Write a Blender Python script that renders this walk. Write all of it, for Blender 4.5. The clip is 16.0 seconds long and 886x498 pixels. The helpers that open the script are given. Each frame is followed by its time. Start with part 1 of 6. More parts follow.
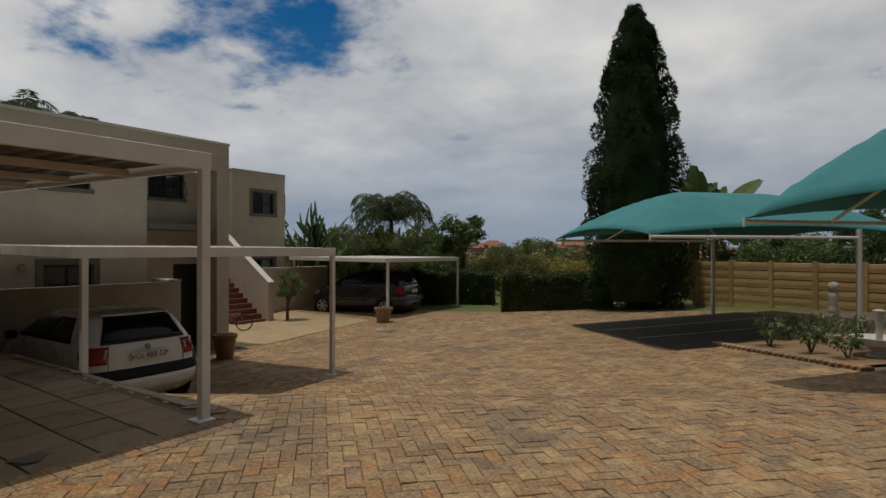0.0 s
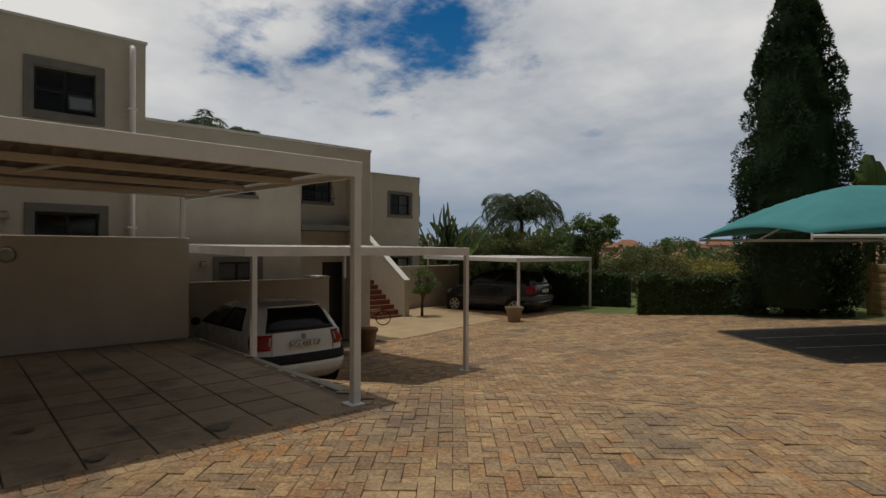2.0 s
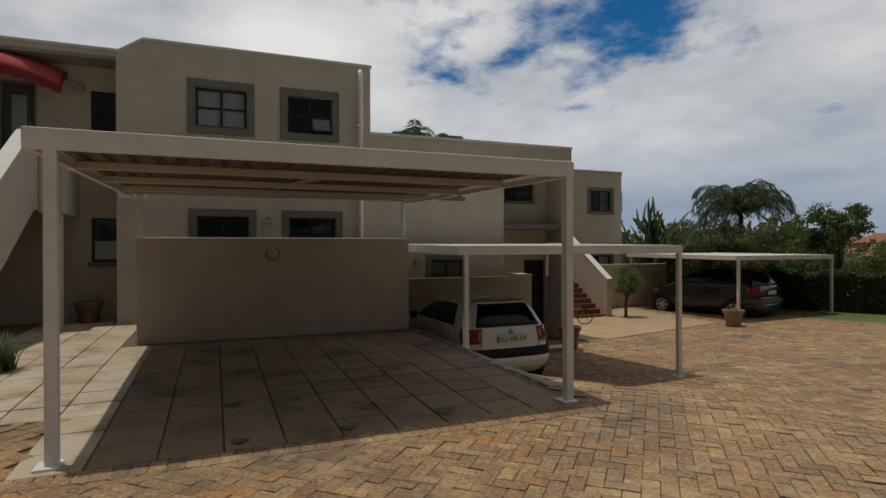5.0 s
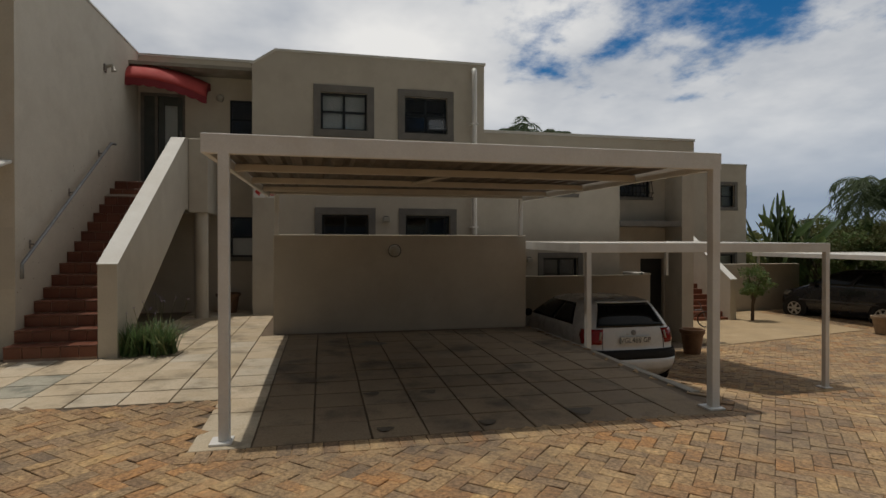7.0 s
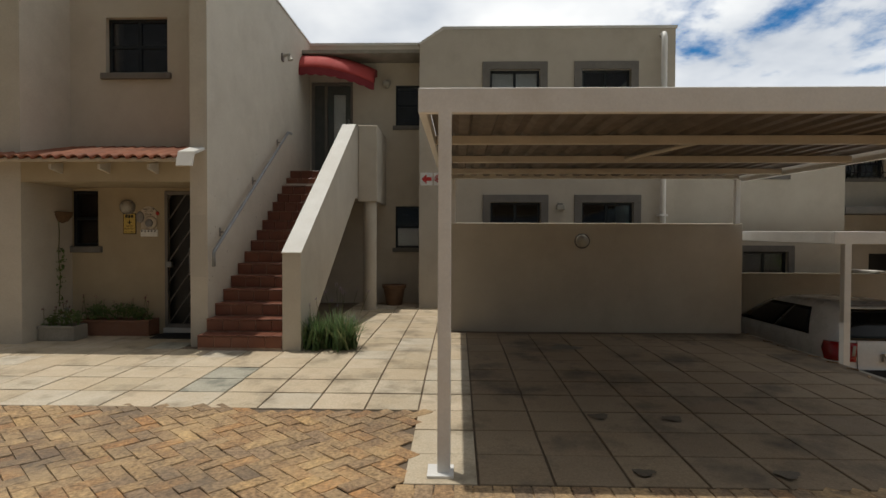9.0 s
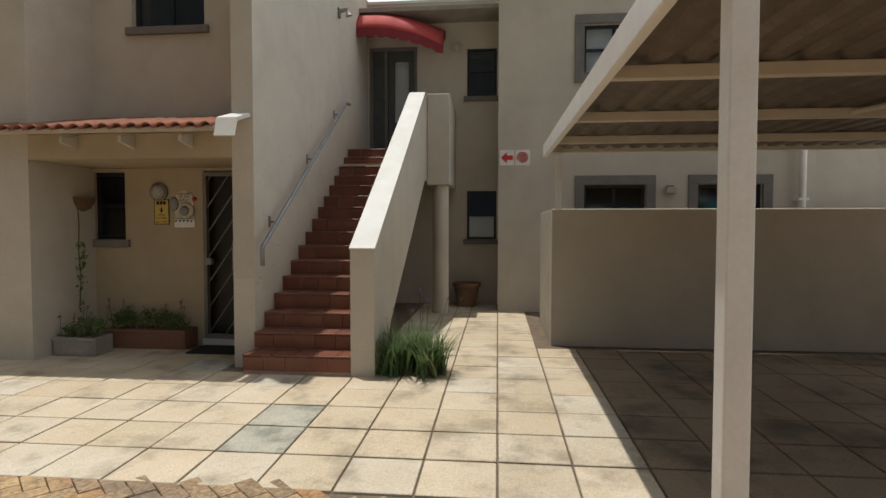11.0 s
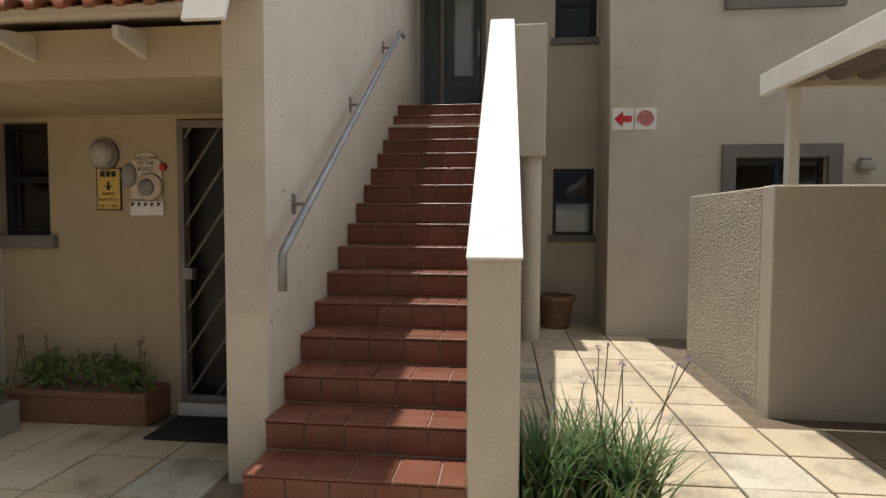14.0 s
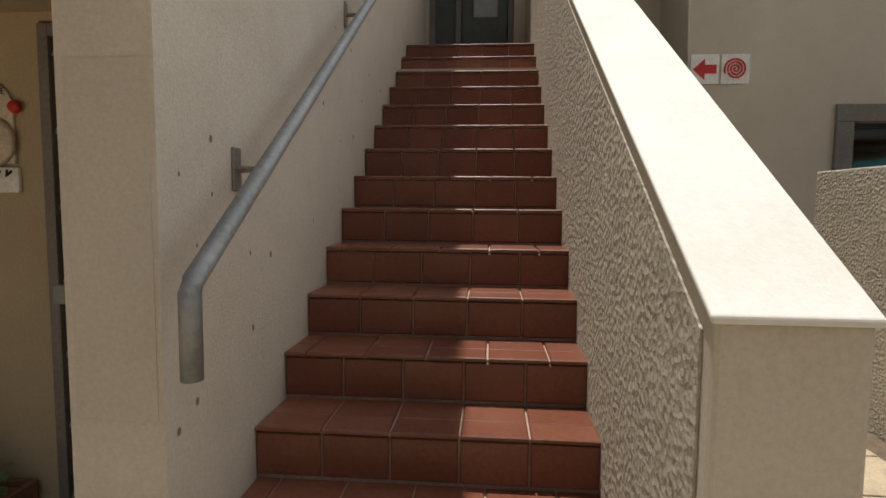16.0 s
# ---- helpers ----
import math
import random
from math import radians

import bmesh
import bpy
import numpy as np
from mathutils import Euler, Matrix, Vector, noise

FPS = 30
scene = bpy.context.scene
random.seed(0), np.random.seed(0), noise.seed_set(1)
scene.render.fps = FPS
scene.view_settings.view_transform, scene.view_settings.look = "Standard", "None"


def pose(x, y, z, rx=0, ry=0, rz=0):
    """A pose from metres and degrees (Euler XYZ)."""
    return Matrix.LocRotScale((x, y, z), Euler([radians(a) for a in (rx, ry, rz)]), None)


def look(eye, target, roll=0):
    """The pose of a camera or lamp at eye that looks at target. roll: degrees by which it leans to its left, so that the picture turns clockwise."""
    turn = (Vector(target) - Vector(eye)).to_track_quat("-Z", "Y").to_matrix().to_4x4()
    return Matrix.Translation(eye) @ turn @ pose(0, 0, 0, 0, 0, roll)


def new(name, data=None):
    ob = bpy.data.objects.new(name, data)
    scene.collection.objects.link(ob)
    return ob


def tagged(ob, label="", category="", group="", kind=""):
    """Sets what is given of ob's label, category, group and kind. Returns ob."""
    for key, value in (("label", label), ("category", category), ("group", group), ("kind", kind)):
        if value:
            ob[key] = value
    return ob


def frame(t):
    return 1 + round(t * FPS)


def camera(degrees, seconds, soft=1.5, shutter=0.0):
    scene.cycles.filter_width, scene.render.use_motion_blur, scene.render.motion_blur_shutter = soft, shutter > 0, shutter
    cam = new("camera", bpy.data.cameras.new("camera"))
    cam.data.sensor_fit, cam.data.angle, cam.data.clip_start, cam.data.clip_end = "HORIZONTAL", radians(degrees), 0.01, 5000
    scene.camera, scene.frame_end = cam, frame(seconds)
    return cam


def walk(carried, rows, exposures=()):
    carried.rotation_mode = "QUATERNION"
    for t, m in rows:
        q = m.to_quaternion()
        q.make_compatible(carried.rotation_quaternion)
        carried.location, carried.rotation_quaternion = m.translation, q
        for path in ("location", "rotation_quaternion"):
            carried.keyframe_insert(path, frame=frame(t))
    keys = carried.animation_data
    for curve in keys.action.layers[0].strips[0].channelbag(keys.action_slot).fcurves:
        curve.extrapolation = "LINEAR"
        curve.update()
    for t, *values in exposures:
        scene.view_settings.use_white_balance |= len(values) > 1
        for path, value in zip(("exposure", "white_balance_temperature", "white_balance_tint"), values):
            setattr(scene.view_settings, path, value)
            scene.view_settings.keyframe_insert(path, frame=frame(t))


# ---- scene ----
cam = camera(76.8, 16.0)
PATH = [
    (0, (0.096, -0.032, 1.5), (-1.043, 1.612, 1.505), 0.0),
    (0.5, (0.039, -0.053, 1.476), (-1.163, 1.545, 1.484), 0.1),
    (1, (0.074, -0.116, 1.483), (-1.204, 1.423, 1.49), 0.0),
    (1.5, (0.118, -0.134, 1.49), (-1.267, 1.308, 1.494), 0.2),
    (2, (0.154, -0.192, 1.51), (-1.33, 1.149, 1.512), 0.2),
    (2.5, (0.168, -0.195, 1.498), (-1.403, 1.042, 1.5), 0.1),
    (3, (0.164, -0.212, 1.502), (-1.475, 0.934, 1.502), 0.0),
    (3.5, (0.17, -0.259, 1.495), (-1.533, 0.791, 1.495), 0.0),
    (4, (0.187, -0.304, 1.512), (-1.576, 0.64, 1.51), -0.2),
    (6.5, (0.146, -0.612, 1.526), (-1.785, -0.093, 1.515), 0.1),
    (7, (0.08, -0.716, 1.511), (-1.875, -0.293, 1.498), 0.0),
    (7.5, (-0.061, -0.853, 1.499), (-2.044, -0.588, 1.48), -0.0),
    (8, (-0.359, -0.997, 1.467), (-2.356, -0.903, 1.448), 0.0),
    (8.5, (-0.656, -1.181, 1.454), (-2.656, -1.193, 1.429), 0.1),
    (9, (-1.012, -1.36, 1.449), (-3.011, -1.413, 1.412), 0.2),
    (11.5, (-3.128, -2.366, 1.468), (-5.115, -2.577, 1.383), -0.0),
    (12, (-3.569, -2.602, 1.46), (-5.556, -2.818, 1.369), 0.0),
    (12.5, (-3.996, -2.792, 1.462), (-5.982, -3.011, 1.369), 0.0),
    (13, (-4.446, -2.991, 1.453), (-6.432, -3.21, 1.365), 0.0),
    (13.5, (-4.889, -3.171, 1.446), (-6.875, -3.391, 1.353), 0.2),
    (14, (-5.321, -3.341, 1.433), (-7.307, -3.56, 1.333), 0.2),
    (14.5, (-5.724, -3.492, 1.42), (-7.709, -3.705, 1.314), 0.2),
    (15, (-6.149, -3.621, 1.404), (-8.135, -3.823, 1.29), 0.2),
    (15.5, (-6.534, -3.759, 1.419), (-8.52, -3.945, 1.275), 0.3),
    (16, (-6.903, -3.837, 1.439), (-8.89, -4.004, 1.275), 0.5),
]

EXPOSURES = [(0.0, -1.66, 6650, 10), (4.0, -1.54, 6600, 10), (7.0, -1.46, 6600, 10), (9.0, -0.98, 6500, 9), (11.5, -0.48, 6250, 9), (12.5, -0.40, 6250, 9), (14.0, -0.08, 6250, 9), (15.0, -0.10, 6300, 10), (16.0, -0.26, 6500, 10)]
walk(cam, [(t, look(eye, target, roll)) for t, eye, target, roll in PATH], EXPOSURES)

# ---- world, sun ----
SUN_TO = Vector((-0.10, -0.127, 1.0)).normalized()


def make_world():
    w = bpy.data.worlds.new("world")
    scene.world = w
    w.use_nodes = True
    nt = w.node_tree
    nt.nodes.clear()
    N, L = nt.nodes.new, nt.links.new
    out = N("ShaderNodeOutputWorld")
    sky = N("ShaderNodeTexSky")
    sky.sky_type, sky.sun_disc = "NISHITA", False
    sky.dust_density, sky.ozone_density = 0.2, 3.0
    sky.sun_elevation = math.asin(SUN_TO.z)
    sky.sun_rotation = math.atan2(SUN_TO.x, SUN_TO.y)
    bg1 = N("ShaderNodeBackground")
    bg1.inputs[1].default_value = 0.15
    hs = N("ShaderNodeHueSaturation")
    hs.inputs["Saturation"].default_value, hs.inputs["Value"].default_value = 1.45, 1.15
    L(sky.outputs[0], hs.inputs["Color"])
    L(hs.outputs[0], bg1.inputs[0])
    tc = N("ShaderNodeTexCoord")
    sep = N("ShaderNodeSeparateXYZ")
    L(tc.outputs["Generated"], sep.inputs[0])

    def M(op, a, b=None, c=None):
        n = N("ShaderNodeMath")
        n.operation = op
        for i, v in enumerate((a, b, c)):
            if v is None:
                continue
            if isinstance(v, (int, float)):
                n.inputs[i].default_value = v
            else:
                L(v, n.inputs[i])
        return n.outputs[0]

    zc = M("MAXIMUM", sep.outputs[2], 0.0)
    den = M("ADD", zc, 0.22)
    comb = N("ShaderNodeCombineXYZ")
    L(M("DIVIDE", sep.outputs[0], den), comb.inputs[0])
    L(M("DIVIDE", sep.outputs[1], den), comb.inputs[1])

    def noise_tex(scale, detail, rough, offset):
        mp = N("ShaderNodeMapping")
        mp.inputs["Location"].default_value = offset
        L(comb.outputs[0], mp.inputs[0])
        n = N("ShaderNodeTexNoise")
        n.inputs["Scale"].default_value, n.inputs["Detail"].default_value = scale, detail
        n.inputs["Roughness"].default_value = rough
        L(mp.outputs[0], n.inputs["Vector"])
        return n.outputs[0]

    n1 = noise_tex(2.3, 9, 0.54, (3.1, 1.7, 0))
    n2 = noise_tex(1.3, 6, 0.55, (7.3, 4.1, 2))
    # the cloud deck is bright to the north-west; behind the walker, out of view, it is thinner and is dimmed to deepen
    # the shade
    side = N("ShaderNodeVectorMath")
    side.operation = "DOT_PRODUCT"
    L(tc.outputs["Generated"], side.inputs[0])
    side.inputs[1].default_value = (-0.80, 0.50, 0.33)
    clear = N("ShaderNodeMapRange")
    clear.interpolation_type = "SMOOTHSTEP"
    L(side.outputs["Value"], clear.inputs[0])
    clear.inputs[1].default_value, clear.inputs[2].default_value = -0.75, 0.0
    clear.inputs[3].default_value, clear.inputs[4].default_value = 0.10, 0.0
    # the break in the cloud high over the houses
    dot = N("ShaderNodeVectorMath")
    dot.operation = "DOT_PRODUCT"
    L(tc.outputs["Generated"], dot.inputs[0])
    dot.inputs[1].default_value = (-0.70, 0.46, 0.55)
    gap = N("ShaderNodeMapRange")
    gap.interpolation_type = "SMOOTHSTEP"
    L(dot.outputs["Value"], gap.inputs[0])
    gap.inputs[1].default_value, gap.inputs[2].default_value = 0.90, 1.0
    gap.inputs[3].default_value, gap.inputs[4].default_value = 0.0, 0.33
    n3 = noise_tex(6.5, 8, 0.6, (1.3, 9.2, 5))
    cover = M("SUBTRACT", M("ADD", n1, M("MULTIPLY_ADD", n3, 0.45, -0.225)), M("ADD", gap.outputs[0], clear.outputs[0]))
    cov = N("ShaderNodeMapRange")
    cov.interpolation_type = "SMOOTHSTEP"
    L(cover, cov.inputs[0])
    cov.inputs[1].default_value, cov.inputs[2].default_value = 0.12, 0.34
    ramp = N("ShaderNodeValToRGB")
    e = ramp.color_ramp.elements
    e[0].position, e[0].color = 0.34, (0.42, 0.47, 0.55, 1)
    e[1].position, e[1].color = 0.64, (0.98, 0.98, 0.97, 1)
    L(M("MULTIPLY_ADD", n2, 0.75, M("MULTIPLY", n1, 0.25)), ramp.inputs[0])
    low = N("ShaderNodeMapRange")
    low.interpolation_type = "SMOOTHSTEP"
    L(zc, low.inputs[0])
    low.inputs[1].default_value, low.inputs[2].default_value = -0.02, 0.30
    haze = N("ShaderNodeMix")
    haze.data_type = "RGBA"
    L(low.outputs[0], haze.inputs["Factor"])
    haze.inputs[6].default_value = (0.33, 0.42, 0.55, 1)
    L(ramp.outputs[0], haze.inputs[7])
    bg2 = N("ShaderNodeBackground")
    br = N("ShaderNodeMapRange")
    br.interpolation_type = "SMOOTHSTEP"
    L(side.outputs["Value"], br.inputs[0])
    br.inputs[1].default_value, br.inputs[2].default_value = -0.7, 0.9
    br.inputs[3].default_value, br.inputs[4].default_value = CLOUD * 0.18, CLOUD * 2.1
    L(br.outputs[0], bg2.inputs[1])
    L(haze.outputs[2], bg2.inputs[0])
    mix = N("ShaderNodeMixShader")
    L(cov.outputs[0], mix.inputs[0])
    L(bg1.outputs[0], mix.inputs[1])
    L(bg2.outputs[0], mix.inputs[2])
    L(mix.outputs[0], out.inputs[0])


CLOUD = 1.05
make_world()
sun = new("sun", bpy.data.lights.new("sun", "SUN"))
sun.data.energy, sun.data.angle, sun.data.color = 5.0, radians(0.6), (1.0, 0.95, 0.87)
sun.matrix_world = look(SUN_TO * 50, (0, 0, 0))

OILSPOTS = [(-4.42, -0.22, 0.07), (-4.42, 0.64, 0.08), (-4.55, 1.55, 0.12), (-5.46, -0.23, 0.08), (-5.42, 0.33, 0.08), (-8.1, 0.0, 0.20)]

# ---- materials ----


def shader(name, c1, c2, rough=0.8, scale=6.0, fine=60.0, bump=0.15, bump_scale=80.0, metal=0.0, spec=0.4,
           stain=None, stain_scale=0.8, stain_amt=0.35, rand="", ramp=None, coat=0.0, vor=0.0, grain=0.12, pale=None, pale_scale=0.9, pale_amt=0.5):
    """A surface with two scales of colour variation, an optional stain colour and relief. rand: 'object' or 'island' picks each piece's own colour from the ramp."""
    m = bpy.data.materials.new(name)
    m.use_nodes = True
    nt = m.node_tree
    N, L = nt.nodes.new, nt.links.new
    b = nt.nodes["Principled BSDF"]
    b.inputs["Roughness"].default_value, b.inputs["Metallic"].default_value = rough, metal
    b.inputs["Specular IOR Level"].default_value = spec
    b.inputs["Coat Weight"].default_value = coat
    geo = N("ShaderNodeNewGeometry")

    def noise_at(sc, det=5, ro=0.6):
        n = N("ShaderNodeTexNoise")
        n.inputs["Scale"].default_value, n.inputs["Detail"].default_value, n.inputs["Roughness"].default_value = sc, det, ro
        L(geo.outputs["Position"], n.inputs["Vector"])
        return n.outputs[0]

    def rng(src, a, b_, lo, hi):
        r = N("ShaderNodeMapRange")
        L(src, r.inputs[0])
        for i, v in enumerate((a, b_, lo, hi)):
            r.inputs[i + 1].default_value = v
        return r.outputs[0]

    def mixc(f, a, c, mode="MIX"):
        x = N("ShaderNodeMix")
        x.data_type, x.blend_type = "RGBA", mode
        if isinstance(f, (int, float)):
            x.inputs["Factor"].default_value = f
        else:
            L(f, x.inputs["Factor"])
        for i, v in ((6, a), (7, c)):
            if isinstance(v, tuple):
                x.inputs[i].default_value = (*v[:3], 1)
            else:
                L(v, x.inputs[i])
        return x.outputs[2]

    if rand:
        if rand == "object":
            src = N("ShaderNodeObjectInfo").outputs["Random"]
        else:
            src = geo.outputs["Random Per Island"]
        cr = N("ShaderNodeValToRGB")
        els = cr.color_ramp.elements
        while len(els) < len(ramp):
            els.new(0.5)
        for i, c in enumerate(ramp):
            els[i].position, els[i].color = i / (len(ramp) - 1), (*c, 1)
        L(src, cr.inputs[0])
        base = cr.outputs[0]
        base = mixc(rng(noise_at(scale), 0.35, 0.65, 0.0, 0.45), base, c2)
    else:
        base = mixc(rng(noise_at(scale), 0.32, 0.68, 0, 1), c1, c2)
    g = rng(noise_at(fine, 3), 0.3, 0.7, 1 - 1.4 * grain, 1 + grain)
    mul = N("ShaderNodeVectorMath")
    mul.operation = "SCALE"
    L(base, mul.inputs[0])
    L(g, mul.inputs["Scale"])
    base = mul.outputs[0]
    if stain:
        base = mixc(rng(noise_at(stain_scale, 7, 0.65), 0.50, 0.70, 0, stain_amt), base, stain)
    if pale:
        base = mixc(rng(noise_at(pale_scale, 8, 0.7), 0.50, 0.68, 0, pale_amt), base, pale)
    L(base, b.inputs["Base Color"])
    L(rng(noise_at(scale * 2), 0.3, 0.7, max(0.02, rough - 0.08), min(1, rough + 0.08)), b.inputs["Roughness"])
    if bump:
        h = noise_at(bump_scale, 6, 0.65)
        if vor:
            v = N("ShaderNodeTexVoronoi")
            v.inputs["Scale"].default_value = vor
            L(geo.outputs["Position"], v.inputs["Vector"])
            a = N("ShaderNodeMath")
            a.operation = "ADD"
            L(h, a.inputs[0])
            L(v.outputs["Distance"], a.inputs[1])
            h = a.outputs[0]
        bn = N("ShaderNodeBump")
        bn.inputs["Strength"].default_value, bn.inputs["Distance"].default_value = bump, 0.01
        L(h, bn.inputs["Height"])
        L(bn.outputs[0], b.inputs["Normal"])
    return m


def glass_mat():
    m = bpy.data.materials.new("window_glass")
    m.use_nodes = True
    b = m.node_tree.nodes["Principled BSDF"]
    b.inputs["Base Color"].default_value = (0.9, 0.93, 0.95, 1)
    b.inputs["Roughness"].default_value = 0.03
    b.inputs["Transmission Weight"].default_value = 1.0
    b.inputs["IOR"].default_value = 1.5
    return m


PLASTER = shader("beige_plaster", (0.545, 0.495, 0.41), (0.495, 0.445, 0.365), 0.9, 2.2, 90, 0.35, 120, stain=(0.38, 0.33, 0.26), stain_scale=1.3, stain_amt=0.38, grain=0.06)
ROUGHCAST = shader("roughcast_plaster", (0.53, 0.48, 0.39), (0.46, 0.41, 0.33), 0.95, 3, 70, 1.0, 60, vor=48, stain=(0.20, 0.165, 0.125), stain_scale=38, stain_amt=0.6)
# house plaster with the porch's shade and warm bounce put into its colour
PORCH_SHADED = shader("warm_porch_plaster", (0.43, 0.355, 0.24), (0.38, 0.315, 0.215), 0.9, 2.0, 90, 0.3, 120, stain=(0.34, 0.26, 0.17), stain_scale=1.3, stain_amt=0.3, grain=0.06)
COPING = shader("white_coping_paint", (0.68, 0.665, 0.62), (0.61, 0.59, 0.54), 0.7, 3, 50, 0.15, 90, stain=(0.55, 0.5, 0.42), stain_amt=0.3, grain=0.03)
GREYTRIM = shader("grey_trim_paint", (0.20, 0.185, 0.165), (0.16, 0.15, 0.135), 0.85, 4, 60, 0.2, 100)
WINFRAME = shader("black_window_paint", (0.012, 0.017, 0.02), (0.02, 0.022, 0.025), 0.4, 6, 60, 0)
GLASS = glass_mat()
BLIND = shader("white_blind_cloth", (0.75, 0.75, 0.72), (0.65, 0.66, 0.64), 0.9, 3, 40, 0.1, 60)
# the rooms' lack of light is put into this backing colour
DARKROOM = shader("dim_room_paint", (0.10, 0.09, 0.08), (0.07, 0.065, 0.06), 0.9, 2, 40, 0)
WHITESTEEL = shader("white_painted_steel", (0.78, 0.77, 0.74), (0.70, 0.69, 0.66), 0.45, 3, 60, 0.05, 60, stain=(0.55, 0.48, 0.38), stain_scale=2.5, stain_amt=0.25, grain=0.03)
PURLIN = shader("cream_painted_steel", (0.56, 0.51, 0.43), (0.48, 0.44, 0.37), 0.55, 3, 60, 0.05, 60, grain=0.03)
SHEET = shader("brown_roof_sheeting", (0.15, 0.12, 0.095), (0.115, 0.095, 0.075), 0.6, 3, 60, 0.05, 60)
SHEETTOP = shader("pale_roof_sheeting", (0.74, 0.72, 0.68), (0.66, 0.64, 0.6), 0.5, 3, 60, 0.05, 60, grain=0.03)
GALV = shader("galvanised_pipe", (0.26, 0.265, 0.265), (0.19, 0.195, 0.195), 0.5, 6, 60, 0.05, 60, metal=0.35)
PAVER_RAMP = [(0.53, 0.43, 0.30), (0.56, 0.46, 0.33), (0.49, 0.405, 0.28), (0.60, 0.50, 0.37), (0.52, 0.44, 0.32), (0.57, 0.51, 0.41)]
PAVER = shader("sandstone_colour_paver", (0, 0, 0), (0.43, 0.33, 0.21), 0.9, 2.5, 70, 0.35, 60, rand="object", ramp=PAVER_RAMP, stain=(0.20, 0.165, 0.115), stain_scale=2.2, stain_amt=0.75)
# paver copy with the carport's shade in its base colour, plus oil grime
PAVER_SHADED = shader("car_soiled_paver", (0, 0, 0), (0.22, 0.16, 0.10), 0.85, 1.1, 70, 0.35, 60, rand="object", ramp=[(0.27, 0.20, 0.13), (0.30, 0.225, 0.145), (0.24, 0.18, 0.12), (0.32, 0.25, 0.17)], stain=(0.075, 0.058, 0.042), stain_scale=1.4, stain_amt=0.9)
PAVER_OLD = shader("weathered_grey_paver", (0.42, 0.39, 0.31), (0.32, 0.30, 0.235), 0.9, 4, 60, 0.4, 50, stain=(0.16, 0.17, 0.14), stain_scale=4, stain_amt=0.8)
BRICK_RAMP = [(0.42, 0.245, 0.11), (0.33, 0.205, 0.105), (0.49, 0.325, 0.16), (0.24, 0.165, 0.10), (0.46, 0.235, 0.09), (0.40, 0.27, 0.14), (0.31, 0.21, 0.125), (0.53, 0.34, 0.15)]
BRICK_ARGS = dict(stain=(0.12, 0.10, 0.082), stain_scale=0.6, stain_amt=0.75, pale=(0.62, 0.44, 0.23), pale_scale=1.7, pale_amt=0.55)
BRICK = shader("clay_paver_brick", (0, 0, 0), (0.19, 0.135, 0.09), 0.85, 14, 38, 0.9, 45, grain=0.36, rand="object", ramp=BRICK_RAMP, **BRICK_ARGS)
BRICKS = shader("clay_paver_bricks", (0, 0, 0), (0.19, 0.135, 0.09), 0.85, 14, 38, 0.9, 45, grain=0.36, rand="island", ramp=BRICK_RAMP, **BRICK_ARGS)
JOINT = shader("dark_joint_sand", (0.19, 0.14, 0.095), (0.12, 0.09, 0.062), 0.95, 8, 80, 0.4, 90)
SOIL = shader("bed_soil", (0.22, 0.14, 0.08), (0.30, 0.20, 0.115), 0.95, 3, 40, 0.8, 30)
GRASS = shader("lawn_grass", (0.09, 0.13, 0.03), (0.14, 0.16, 0.05), 0.95, 0.6, 30, 0.8, 40, stain=(0.16, 0.14, 0.06), stain_scale=0.2, stain_amt=0.5)
ASPHALT_SHADED = shader("dark_asphalt", (0.075, 0.062, 0.05), (0.06, 0.05, 0.041), 0.95, 2, 90, 0.4, 120, stain=(0.09, 0.08, 0.065), stain_amt=0.4)
PAINTLINE = shader("white_road_paint", (0.6, 0.6, 0.57), (0.4, 0.4, 0.38), 0.8, 9, 60, 0)
CONCRETE = shader("grey_concrete", (0.34, 0.31, 0.26), (0.26, 0.235, 0.195), 0.9, 3, 60, 0.4, 60, stain=(0.16, 0.14, 0.11), stain_amt=0.4)
QUARRY_RAMP = [(0.185, 0.066, 0.036), (0.15, 0.05, 0.029), (0.215, 0.08, 0.045), (0.165, 0.06, 0.04)]
QUARRY = shader("red_quarry_tile", (0, 0, 0), (0.16, 0.055, 0.03), 0.42, 5, 60, 0.12, 50, rand="object", ramp=QUARRY_RAMP, stain=(0.26, 0.12, 0.08), stain_scale=3, stain_amt=0.35)
GROUT = shader("pinkish_grout", (0.46, 0.34, 0.27), (0.36, 0.25, 0.19), 0.9, 9, 80, 0.2, 90)
ROOFTILE = shader("terracotta_roof_tile", (0, 0, 0), (0.22, 0.085, 0.05), 0.8, 6, 50, 0.3, 60, rand="object", ramp=[(0.30, 0.115, 0.06), (0.24, 0.085, 0.045), (0.34, 0.14, 0.075), (0.20, 0.075, 0.045)], stain=(0.12, 0.08, 0.06), stain_scale=4, stain_amt=0.5)
AWNING = shader("red_awning_canvas", (0.50, 0.075, 0.065), (0.42, 0.06, 0.055), 0.75, 3, 90, 0.1, 150)
AWNINGDARK = shader("dark_red_canvas", (0.22, 0.025, 0.03), (0.18, 0.02, 0.025), 0.8, 3, 90, 0.1, 150)
DOORDARK = shader("dark_varnished_wood", (0.022, 0.020, 0.018), (0.016, 0.015, 0.014), 0.4, 9, 60, 0.1, 40)
DOORGREEN = shader("grey_green_door_paint", (0.085, 0.095, 0.088), (0.065, 0.075, 0.07), 0.45, 6, 60, 0.05, 60)
STEELBROWN = shader("grey_gate_paint", (0.20, 0.18, 0.16), (0.16, 0.145, 0.13), 0.5, 6, 60, 0.05, 60)
